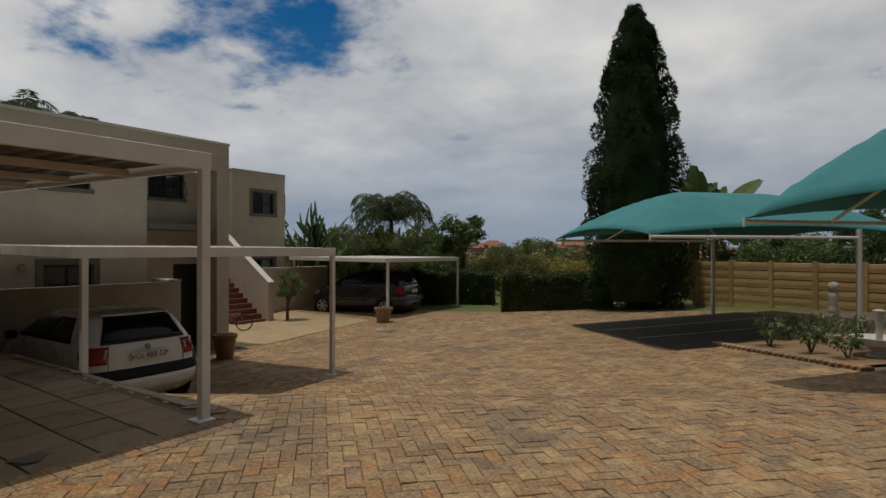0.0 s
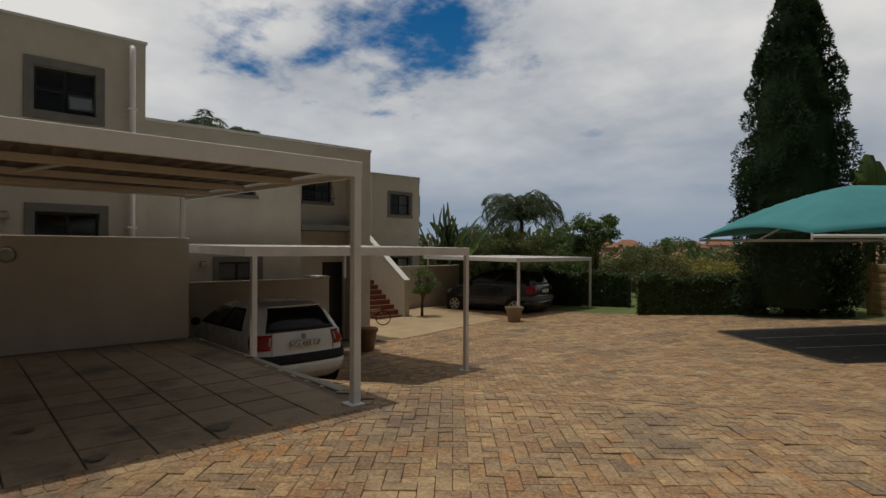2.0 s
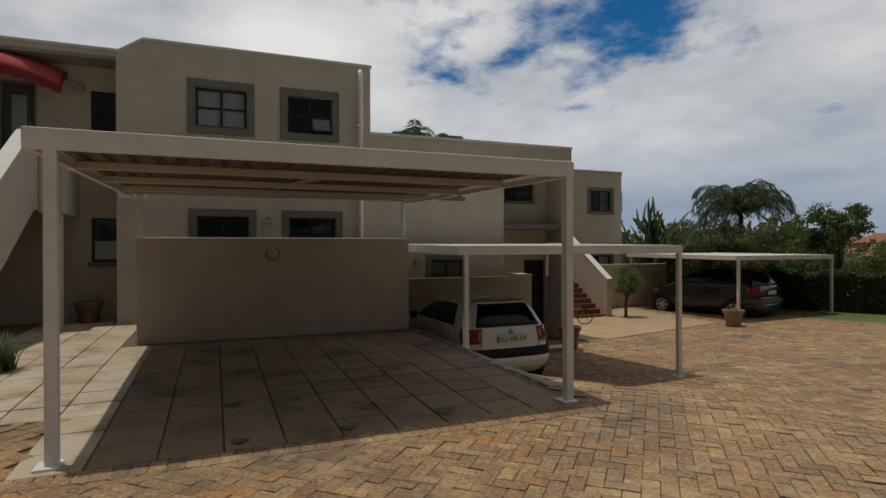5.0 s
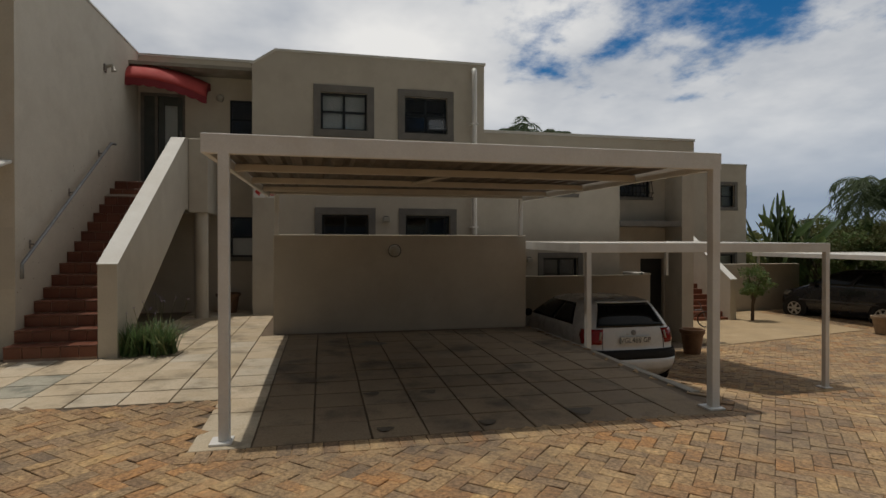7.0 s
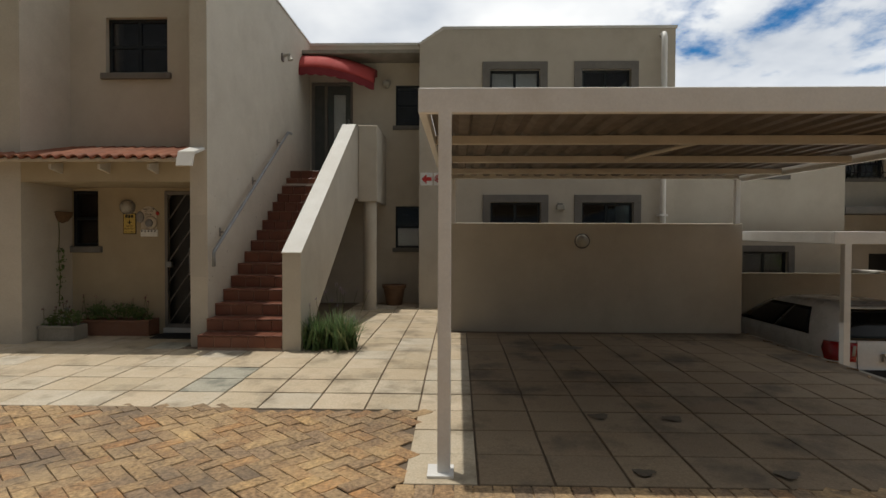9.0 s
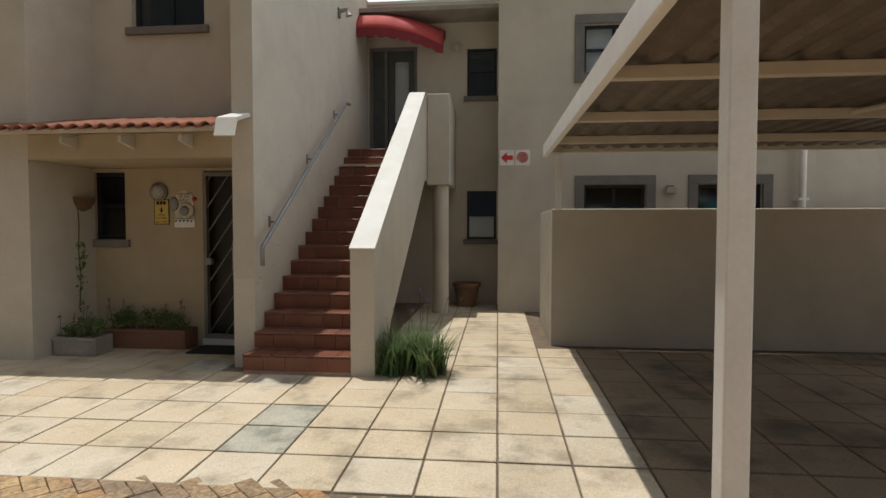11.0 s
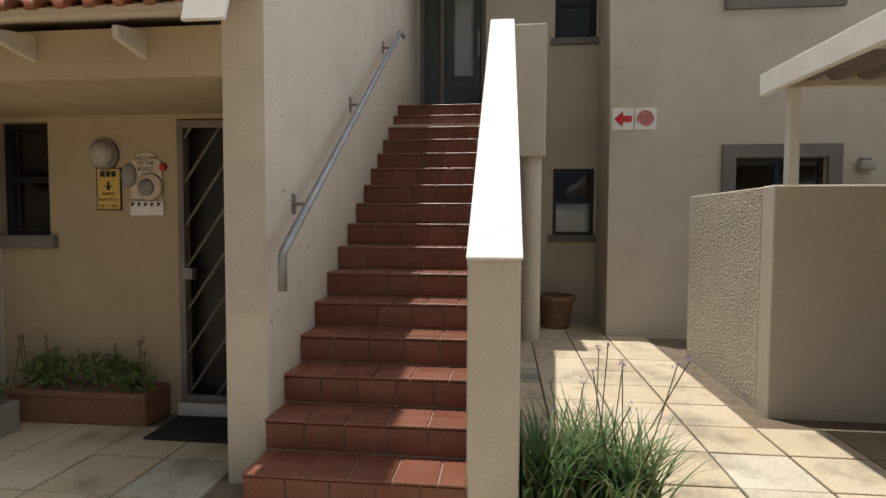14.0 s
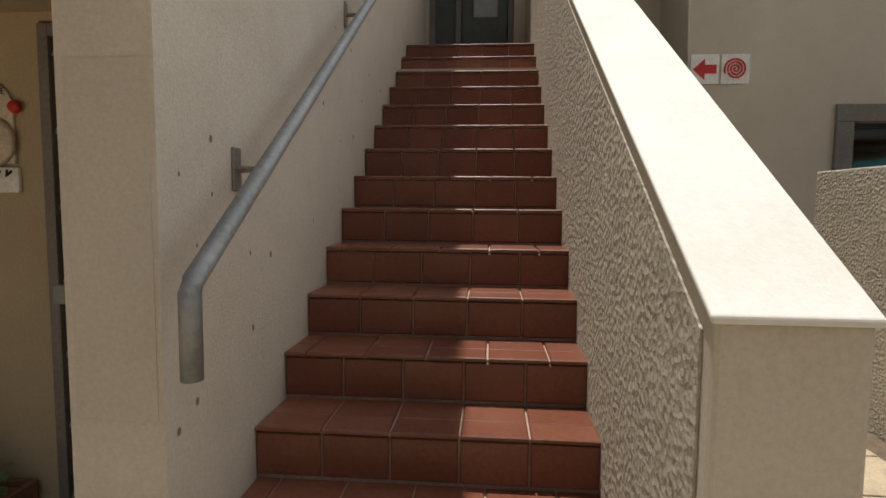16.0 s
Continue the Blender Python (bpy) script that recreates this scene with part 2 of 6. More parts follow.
SHADENET = shader("green_shade_cloth", (0.05, 0.25, 0.26), (0.045, 0.22, 0.23), 0.85, 1.2, 120, 0.15, 200, stain=(0.05, 0.28, 0.28), stain_amt=0.35)
FENCE = shader("ochre_precast_concrete", (0, 0, 0), (0.40, 0.27, 0.12), 0.9, 2, 50, 0.4, 60, rand="object", ramp=[(0.58, 0.385, 0.175), (0.52, 0.34, 0.15), (0.60, 0.42, 0.21)], stain=(0.22, 0.15, 0.08), stain_scale=1.5, stain_amt=0.4)
CARWHITE = shader("white_car_paint", (0.70, 0.71, 0.71), (0.66, 0.67, 0.67), 0.28, 2, 30, 0, coat=0.6, grain=0.03)
CARDARK = shader("dark_blue_car_paint", (0.014, 0.016, 0.024), (0.011, 0.012, 0.018), 0.25, 2, 30, 0, coat=0.6)
CARGREY = shader("grey_lower_body", (0.10, 0.10, 0.10), (0.08, 0.08, 0.08), 0.5, 3, 40, 0)
CARGLASS = shader("tinted_car_glass", (0.006, 0.007, 0.008), (0.008, 0.009, 0.010), 0.08, 2, 30, 0, spec=0.3)
RUBBER = shader("black_rubber", (0.016, 0.016, 0.016), (0.022, 0.021, 0.02), 0.85, 9, 60, 0.1, 60)
ALLOY = shader("silver_wheel_alloy", (0.55, 0.55, 0.55), (0.45, 0.45, 0.45), 0.35, 9, 60, 0, metal=0.8)
LAMPRED = shader("red_tail_lamp", (0.32, 0.012, 0.012), (0.25, 0.01, 0.01), 0.15, 9, 60, 0, coat=0.5)
PLATE = shader("white_number_plate", (0.62, 0.62, 0.58), (0.58, 0.58, 0.55), 0.5, 9, 60, 0)
INK = shader("black_ink", (0.015, 0.014, 0.014), (0.02, 0.018, 0.018), 0.7, 9, 60, 0)
SIGNWHITE = shader("white_sign_face", (0.78, 0.77, 0.74), (0.72, 0.71, 0.68), 0.5, 5, 60, 0)
SIGNRED = shader("red_sign_paint", (0.55, 0.035, 0.03), (0.48, 0.03, 0.03), 0.5, 5, 60, 0)
SIGNYELLOW = shader("yellow_sign_face", (0.62, 0.45, 0.12), (0.56, 0.40, 0.10), 0.5, 5, 60, 0)
TERRACOTTA = shader("terracotta_clay", (0.24, 0.115, 0.07), (0.19, 0.09, 0.055), 0.85, 5, 60, 0.2, 60, stain=(0.30, 0.2, 0.15), stain_scale=5, stain_amt=0.4)
SANDCLAY = shader("sandy_clay", (0.36, 0.27, 0.18), (0.30, 0.22, 0.145), 0.85, 5, 60, 0.2, 60, stain=(0.2, 0.15, 0.1), stain_scale=5, stain_amt=0.4)
POTBROWN = shader("brown_glazed_pot", (0.23, 0.13, 0.075), (0.17, 0.095, 0.055), 0.6, 5, 60, 0.15, 60)
CREAMWARE = shader("cream_ceramic", (0.62, 0.55, 0.45), (0.52, 0.45, 0.36), 0.6, 12, 60, 0.2, 60)
SLATE = shader("grey_blue_ceramic", (0.22, 0.22, 0.23), (0.30, 0.28, 0.26), 0.6, 20, 60, 0.2, 60)
OPAL = shader("opal_lamp_glass", (0.42, 0.39, 0.33), (0.34, 0.32, 0.27), 0.3, 5, 60, 0)
STONE = shader("pale_cast_stone", (0.52, 0.49, 0.42), (0.42, 0.39, 0.33), 0.9, 8, 60, 0.4, 60)
BARK = shader("rough_bark", (0.12, 0.085, 0.055), (0.075, 0.055, 0.038), 0.95, 8, 60, 0.9, 40)
WICKER = shader("brown_wicker", (0.17, 0.10, 0.05), (0.11, 0.065, 0.035), 0.9, 30, 90, 0.6, 120)
MATTE = shader("black_door_mat", (0.018, 0.017, 0.017), (0.028, 0.026, 0.024), 1.0, 12, 90, 0.6, 200)


def leaf_mat(name, ramp, rough=0.55):
    m = shader(name, (0, 0, 0), ramp[0], rough, 1.5, 12, 0, rand="island", ramp=ramp, spec=0.3)
    b = m.node_tree.nodes["Principled BSDF"]
    nt = m.node_tree
    tr = nt.nodes.new("ShaderNodeBsdfTranslucent")
    mx = nt.nodes.new("ShaderNodeMixShader")
    mx.inputs[0].default_value = 0.35
    nt.links.new(b.inputs["Base Color"].links[0].from_socket, tr.inputs[0])
    nt.links.new(b.outputs[0], mx.inputs[1])
    nt.links.new(tr.outputs[0], mx.inputs[2])
    nt.links.new(mx.outputs[0], nt.nodes["Material Output"].inputs[0])
    return m


LEAF_CYP = leaf_mat("cypress_foliage", [(0.028, 0.055, 0.022), (0.042, 0.075, 0.028), (0.062, 0.098, 0.036), (0.022, 0.045, 0.02)], 0.8)
LEAF_HEDGE = leaf_mat("hedge_leaf", [(0.048, 0.08, 0.03), (0.08, 0.125, 0.045), (0.13, 0.18, 0.07)], 0.4)
LEAF_TREE = leaf_mat("tree_leaf", [(0.11, 0.165, 0.055), (0.15, 0.215, 0.07), (0.20, 0.26, 0.095), (0.08, 0.13, 0.05)])
LEAF_OLIVE = leaf_mat("olive_leaf", [(0.13, 0.14, 0.05), (0.18, 0.175, 0.065), (0.10, 0.12, 0.045)])
LEAF_YELLOW = leaf_mat("yellow_green_leaf", [(0.30, 0.27, 0.07), (0.38, 0.34, 0.10), (0.22, 0.22, 0.06)])
LEAF_PALM = leaf_mat("palm_leaf", [(0.07, 0.10, 0.045), (0.09, 0.125, 0.055), (0.11, 0.145, 0.07)])
LEAF_GRASSY = leaf_mat("strap_leaf", [(0.10, 0.17, 0.06), (0.15, 0.235, 0.09), (0.08, 0.14, 0.055), (0.30, 0.29, 0.14)], 0.5)
PETAL = leaf_mat("pale_flower", [(0.65, 0.62, 0.55), (0.7, 0.66, 0.6)])
LILAC = leaf_mat("lilac_flower", [(0.28, 0.2, 0.36), (0.34, 0.26, 0.4)])
PINK = leaf_mat("faded_pink_flower", [(0.30, 0.16, 0.15), (0.22, 0.10, 0.09)])
HILLS = shader("far_wooded_slope", (0.075, 0.085, 0.04), (0.12, 0.11, 0.05), 0.95, 0.03, 0.4, 0)
FARROOF = shader("far_red_roof", (0.36, 0.16, 0.10), (0.30, 0.13, 0.085), 0.9, 0.5, 5, 0)
FARWALL = shader("far_house_wall", (0.5, 0.42, 0.33), (0.45, 0.37, 0.29), 0.9, 0.5, 5, 0)

# ---- mesh building ----


class Shape:
    """Gathers faces for one mesh."""

    def __init__(self):
        self.v, self.f = [], []

    def add(self, verts, faces):
        n = len(self.v)
        self.v += [tuple(p) for p in verts]
        self.f += [tuple(i + n for i in f) for f in faces]
        return self

    def box(self, x0, y0, z0, x1, y1, z1, m=None):
        p = [Vector((x, y, z)) for z in (z0, z1) for y in (y0, y1) for x in (x0, x1)]
        if m:
            p = [m @ q for q in p]
        return self.add(p, [(0, 2, 3, 1), (4, 5, 7, 6), (0, 1, 5, 4), (2, 6, 7, 3), (0, 4, 6, 2), (1, 3, 7, 5)])

    def prism(self, pts, a, b, axis):
        """A closed outline pts (two coordinates each) drawn out from a to b along an axis."""
        def at(p, k):
            q = [p[0], p[1]]
            q.insert("xyz".index(axis), k)
            return q
        n = len(pts)
        return self.add([at(p, a) for p in pts] + [at(p, b) for p in pts],
                        [tuple(range(n))[::-1], tuple(range(n, 2 * n))] + [(i, (i + 1) % n, n + (i + 1) % n, n + i) for i in range(n)])

    def tube(self, points, radii, sides=10, cap=True):
        """A round bar along points."""
        pts = [Vector(p) for p in points]
        if isinstance(radii, (int, float)):
            radii = [radii] * len(pts)
        vs, fs = [], []
        for i, p in enumerate(pts):
            d = (pts[min(i + 1, len(pts) - 1)] - pts[max(i - 1, 0)]).normalized()
            u = d.orthogonal().normalized() if abs(d.z) > 0.95 else d.cross(Vector((0, 0, 1))).normalized()
            w = d.cross(u)
            for k in range(sides):
                a = 2 * math.pi * k / sides
                vs.append(p + (u * math.cos(a) + w * math.sin(a)) * radii[i])
        for i in range(len(pts) - 1):
            for k in range(sides):
                fs.append((i * sides + k, i * sides + (k + 1) % sides, (i + 1) * sides + (k + 1) % sides, (i + 1) * sides + k))
        if cap:
            fs += [tuple(range(sides))[::-1], tuple((len(pts) - 1) * sides + k for k in range(sides))]
        return self.add(vs, fs)

    def lathe(self, profile, x=0, y=0, z=0, sides=24):
        """A turned body from (radius, height) pairs."""
        vs = [(x + r * math.cos(2 * math.pi * k / sides), y + r * math.sin(2 * math.pi * k / sides), z + h) for r, h in profile for k in range(sides)]
        fs = [(i * sides + k, i * sides + (k + 1) % sides, (i + 1) * sides + (k + 1) % sides, (i + 1) * sides + k) for i in range(len(profile) - 1) for k in range(sides)]
        fs += [tuple(range(sides))[::-1], tuple((len(profile) - 1) * sides + k for k in range(sides))]
        return self.add(vs, fs)

    def mesh(self, name, mat):
        me = bpy.data.meshes.new(name)
        me.from_pydata(self.v, [], self.f)
        me.materials.append(mat)
        me.update()
        return me

    def make(self, name, mat, parent=None, bevel=0.0, smooth=False, fix=True):
        me = self.mesh(name, mat)
        if fix:
            bm = bmesh.new()
            bm.from_mesh(me)
            bmesh.ops.recalc_face_normals(bm, faces=bm.faces)
            bm.to_mesh(me)
            bm.free()
        ob = new(name, me)
        if bevel:
            md = ob.modifiers.new("edge", "BEVEL")
            md.width, md.segments, md.limit_method = bevel, 2, "ANGLE"
        if smooth:
            me.shade_smooth()
        if parent:
            ob.parent = parent
        return ob


def thing(name, label, category, group="", kind=""):
    return tagged(new(name), label, category, group, kind)


def structure(ob, label, category="wall"):
    return tagged(ob, label, category, kind="structure")


def wall_solid(axis, face, depth, a0, a1, z0, z1, holes=()):
    """An upright wall with openings. axis 'x': its face lies at x = face and it runs along y; 'y' the other way. depth may be negative."""
    s = Shape()
    aa = sorted({a0, a1, *[h[0] for h in holes], *[h[1] for h in holes]})
    zz = sorted({z0, z1, *[h[2] for h in holes], *[h[3] for h in holes]})

    def solid(i, j):
        if not (0 <= i < len(aa) - 1 and 0 <= j < len(zz) - 1):
            return False
        a, z = (aa[i] + aa[i + 1]) / 2, (zz[j] + zz[j + 1]) / 2
        return not any(h[0] < a < h[1] and h[2] < z < h[3] for h in holes)

    def P(a, z, d):
        return (face + d, a, z) if axis == "x" else (a, face + d, z)

    for i in range(len(aa) - 1):
        for j in range(len(zz) - 1):
            if not solid(i, j):
                continue
            b0, b1, c0, c1 = aa[i], aa[i + 1], zz[j], zz[j + 1]
            for d in (0, depth):
                s.add([P(b0, c0, d), P(b1, c0, d), P(b1, c1, d), P(b0, c1, d)], [(0, 1, 2, 3)])
            for (di, dj), (p, q) in (((-1, 0), ((b0, c0), (b0, c1))), ((1, 0), ((b1, c0), (b1, c1))), ((0, -1), ((b0, c0), (b1, c0))), ((0, 1), ((b0, c1), (b1, c1)))):
                if not solid(i + di, j + dj):
                    s.add([P(*p, 0), P(*q, 0), P(*q, depth), P(*p, depth)], [(0, 1, 2, 3)])
    return s


def make_wall(name, label, mat, *args, holes=()):
    ob = wall_solid(*args, holes=holes).make(name, mat)
    bm = bmesh.new()
    bm.from_mesh(ob.data)
    bmesh.ops.remove_doubles(bm, verts=bm.verts, dist=0.0005)
    bmesh.ops.recalc_face_normals(bm, faces=bm.faces)
    bm.to_mesh(ob.data)
    bm.free()
    return structure(ob, label)


def window_x(name, face, y0, y1, z0, z1, cols=2, rows=2, surround=0.0, sill=True, blind=(), inset=0.10, open_leaf=False):
    """A steel window in a wall that faces +x: frame, bars, panes, sill, painted surround, and cloth blinds behind some panes."""
    x = face - inset
    f = Shape()
    t = 0.045
    for a, b, c, d in ((y0, y1, z0, z0 + t), (y0, y1, z1 - t, z1), (y0, y0 + t, z0 + t, z1 - t), (y1 - t, y1, z0 + t, z1 - t)):
        f.box(x - 0.04, a, c, x + 0.02, b, d)
    ys = [y0 + (y1 - y0) * i / cols for i in range(cols + 1)]
    zs = [z0 + (z1 - z0) * i / rows for i in range(rows + 1)]
    for y in ys[1:-1]:
        f.box(x - 0.035, y - 0.026, z0 + t, x + 0.015, y + 0.026, z1 - t)
    for z in zs[1:-1]:
        f.box(x - 0.033, y0 + t, z - 0.022, x + 0.013, y1 - t, z + 0.022)
    ob = structure(f.make(name, WINFRAME, bevel=0.004), "black steel window set in a plastered wall", "window")
    for i in range(cols):
        for j in range(rows):
            p = Shape().box(x - 0.012, ys[i] + 0.024, zs[j] + 0.02, x - 0.008, ys[i + 1] - 0.024, zs[j + 1] - 0.02).make("pane", GLASS, ob)
            p.visible_shadow = False
            if (i, j) in blind:
                Shape().box(x - 0.075, ys[i] + 0.01, zs[j] + 0.01, x - 0.07, ys[i + 1] - 0.01, zs[j + 1] - 0.01).make("blind", BLIND, ob)
    if open_leaf:
        y_a, y_b = ys[1] + 0.03, ys[2] - 0.03
        m = pose(x + 0.03, 0, zs[1] - 0.03, 0, -28, 0)
        leaf = Shape()
        h = zs[1] - zs[0] - 0.05
        for a, b, c, d in ((y_a, y_b, -h, -h + 0.03), (y_a, y_b, -0.03, 0), (y_a, y_a + 0.03, -h, 0), (y_b - 0.03, y_b, -h, 0)):
            leaf.box(-0.012, a, c, 0.012, b, d, m)
        leaf.make("open_leaf", WINFRAME, ob)
        Shape().box(-0.003, y_a + 0.03, -h + 0.03, 0.003, y_b - 0.03, -0.03, m).make("leaf_pane", GLASS, ob)
    if surround:
        s, e = surround, 0.03
        r = Shape()
        r.box(face - 0.02, y0 - s, z1, face + e, y1 + s, z1 + s).box(face - 0.02, y0 - s, z0 - s, face + e + 0.02, y1 + s, z0)
        r.box(face - 0.02, y0 - s, z0, face + e, y0, z1).box(face - 0.02, y1, z0, face + e, y1 + s, z1)
        r.make("surround", GREYTRIM, ob, bevel=0.006)
    elif sill:
        Shape().box(face - inset - 0.02, y0 - 0.06, z0 - 0.09, face + 0.05, y1 + 0.06, z0 - 0.001).make("sill", GREYTRIM, ob, bevel=0.008)
    return ob


def smooth01(t):
    t = min(1.0, max(0.0, t))
    return t * t * (3 - 2 * t)


def near_level(x):
    return 0.02 + 0.05 * smooth01((-4.2 - x) / 3.6)


def ground_z(x, y):
    """Height of the finished ground: level by the first carport, then falling to the lower yard."""
    far = max(-1.06, -0.87 + 0.05 * (x + 7.5)) + 0.015 * (min(y, 22) - 7)
    far = min(far, -0.25)
    if y < 2.95 and x < -4.2:
        return near_level(x)
    s = (y - 3.2) * 0.8 + (-4.8 - x) * 0.5
    k = smooth01(s / 3.0) if y > 2.0 else 0.0
    return (1 - k) * near_level(max(x, -4.2)) + k * far

# ---- ground ----


def ground_sheet():
    xs = [-900, -400, -200, -100, -60, -40, -30] + [-24 + 0.4 * i for i in range(41)] + [-7.6 + 0.2 * i for i in range(68)] + [6.2, 7, 9, 14, 25, 40, 80, 200, 500, 900]
    ys = [-600, -200, -80, -40, -20, -14, -10] + [-9 + 0.75 * i for i in range(15)] + [2.1, 2.5, 2.93, 2.97] + [3.1 + 0.2 * i for i in range(30)] + [9.2 + 0.5 * i for i in range(26)] + [23, 25, 28, 32, 40, 55, 80, 120, 200, 400, 900, 1600]
    xs, ys = sorted(set(xs)), sorted(set(ys))

    def h(x, y):
        z = ground_z(max(-24, min(8, x)), max(-9, min(22, y))) - 0.016
        if y > 24:
            z -= 7.0 * smooth01((y - 24) / 80) - 5.0 * smooth01((y - 200) / 1200)
        return z

    v = [(x, y, h(x, y)) for y in ys for x in xs]
    n = len(xs)
    f = [(j * n + i, j * n + i + 1, (j + 1) * n + i + 1, (j + 1) * n + i) for j in range(len(ys) - 1) for i in range(n - 1)]
    me = bpy.data.meshes.new("ground")
    me.from_pydata(v, [], f)
    me.materials.append(JOINT)
    me.materials.append(GRASS)
    for p in me.polygons:
        c = p.center
        if c.y > 19.6 + 0.28 * (c.x + 8) * (1 if c.x < -8 else 0.2) or c.x < -24 or c.x > 9 or c.y < -14:
            p.material_index = 1
    structure(new("ground", me), "earth and lawn sheet under paving, running to the horizon", "ground")


ground_sheet()

# ---- first unit, walls ----
UPW = [(-0.74, 0.24, 3.98, 4.78), (1.06, 2.01, 3.98, 4.78)]
LOW = [(-0.72, 0.27, 1.20, 2.17), (1.08, 2.08, 1.20, 2.17)]
make_wall("wall_front_block", "beige plastered two-storey house wall with windows", PLASTER, "x", -12.1, -0.25, -2.13, 2.87, -0.1, 5.27, holes=UPW + LOW)
structure(Shape().prism([(-2.13, 5.27), (2.87, 5.27), (2.87, 5.57), (-1.65, 5.57)], -12.35, -12.1, "x").make("wall_front_parapet", PLASTER), "beige plastered parapet with a sloped end")
structure(Shape().prism([(-2.17, 5.29), (-1.67, 5.625), (2.90, 5.625), (2.90, 5.574), (-1.65, 5.574), (-2.12, 5.274)], -12.37, -12.085, "x").make("coping_front", COPING), "white-painted coping on the parapet", "coping")
make_wall("wall_block_side", "beige plastered side wall", PLASTER, "y", -2.13, 0.25, -13.0, -12.35, -0.1, 5.27)
make_wall("wall_block_north", "beige plastered side wall of the house", PLASTER, "y", 2.87, -0.25, -20, -12.35, -1.2, 5.57)
make_wall("wall_recess", "beige plastered stair-head wall with door and windows", PLASTER, "x", -13.0, -0.25, -4.6, -2.13, -0.1, 5.57,
          holes=[(-2.70, -2.16, 3.86, 4.72), (-2.70, -2.16, 1.25, 2.14), (-4.52, -3.62, 2.73, 4.80)])
structure(Shape().box(-13.3, -4.6, 5.574, -12.98, -2.13, 5.625).make("coping_recess", COPING), "white-painted coping", "coping")
make_wall("wall_stair", "tall beige plastered wall beside the stairs", PLASTER, "y", -4.548, -0.222, -13.25, -8.05, -0.1, 5.60)
structure(Shape().box(-13.3, -4.79, 5.604, -8.03, -4.53, 5.63).make("coping_stair", COPING), "white-painted coping", "coping")
make_wall("wall_back", "plain rear wall", PLASTER, "x", -20.0, -0.25, -12, 2.87, -1.2, 5.5)
structure(Shape().box(-20.2, -12, 5.2, -12.36, 2.85, 5.27).make("roof_slab", CONCRETE), "flat concrete roof slab", "roof")
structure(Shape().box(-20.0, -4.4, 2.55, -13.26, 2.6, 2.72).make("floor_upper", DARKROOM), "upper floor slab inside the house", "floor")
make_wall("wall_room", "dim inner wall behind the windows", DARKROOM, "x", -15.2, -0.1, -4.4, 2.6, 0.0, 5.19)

for i, (a, b, c, d) in enumerate(UPW):
    window_x(f"window_{i + 1}", -12.1, a, b, c, d, surround=0.15, blind=((0, 0), (1, 0), (0, 1), (1, 1)) if i == 0 else (), open_leaf=i == 1)
for i, (a, b, c, d) in enumerate(LOW):
    window_x(f"window_{i + 3}", -12.1, a, b, c, d, rows=1, surround=0.15)
window_x("window_5", -13.0, -2.70, -2.16, 3.86, 4.72, cols=1, inset=0.03)
window_x("window_6", -13.0, -2.70, -2.16, 1.25, 2.14, cols=1, inset=0.03, blind=((0, 0),))

# a repainted patch on the end of the stair wall, and old fixing holes
PATCH = shader("repainted_plaster", (0.475, 0.43, 0.355), (0.45, 0.405, 0.335), 0.9, 3, 90, 0.25, 120, grain=0.05)
structure(Shape().box(-8.052, -4.752, 0.95, -8.047, -4.562, 1.74).make("wall_patch", PATCH), "slightly darker repainted patch on the wall end", "paint patch")
HOLES = Shape()
_rng = random.Random(8)
for i in range(46):
    x, z = _rng.uniform(-11.5, -8.1), 0
    z = 0.3 + 0.65 * (-7.9 - x) + _rng.uniform(0.15, 1.7)
    r = _rng.uniform(0.004, 0.010)
    HOLES.add([(x + r * math.cos(a), -4.5465, z + r * 1.3 * math.sin(a)) for a in [k * math.pi / 4 for k in range(8)]], [tuple(range(8))])
structure(HOLES.make("wall_pits", shader("pitted_plaster", (0.22, 0.17, 0.12), (0.16, 0.12, 0.09), 0.95, 9, 60, 0), fix=False), "small chips and fixing holes in the stair wall", "chips")

# neighbour's side with the porch
make_wall("wall_pier_left", "beige plastered front wall beside the porch", PLASTER, "x", -8.05, -0.95, -12, -6.97, -0.1, 5.6)
structure(Shape().box(-9.0, -6.97, 2.165, -8.055, -4.77, 2.42).make("lintel_porch", PORCH_SHADED), "plastered beam over the porch", "beam")
PWIN, PDOOR, UWIN = (-7.0, -6.58, 1.32, 2.13), (-5.60, -4.80, 0.14, 2.13), (-6.45, -5.55, 3.82, 4.62)
make_wall("wall_porch", "beige plastered wall at the back of the porch, toned down for shade", PORCH_SHADED, "x", -9.0, -0.2, -7.15, -4.77, -0.1, 2.42, holes=[PWIN, PDOOR])
make_wall("wall_above_porch", "grey-beige plastered wall above the porch roof", PLASTER, "x", -9.0, -0.2, -7.15, -4.77, 2.42, 5.6, holes=[UWIN])
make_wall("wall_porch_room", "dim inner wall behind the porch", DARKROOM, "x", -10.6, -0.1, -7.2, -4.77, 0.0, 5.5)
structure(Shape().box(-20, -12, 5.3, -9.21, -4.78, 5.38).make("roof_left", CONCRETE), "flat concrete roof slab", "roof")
# inner sides and slab added to block the sky behind the porch window
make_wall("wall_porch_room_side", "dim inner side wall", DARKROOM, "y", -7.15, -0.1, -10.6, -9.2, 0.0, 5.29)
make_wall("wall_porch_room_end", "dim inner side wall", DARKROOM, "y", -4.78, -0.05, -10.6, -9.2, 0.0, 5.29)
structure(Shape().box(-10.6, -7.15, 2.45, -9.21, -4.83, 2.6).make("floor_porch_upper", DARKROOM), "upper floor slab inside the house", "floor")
window_x("window_7", -9.0, *PWIN, cols=1, rows=2)
window_x("window_8", -9.0, *UWIN, cols=2, rows=2)
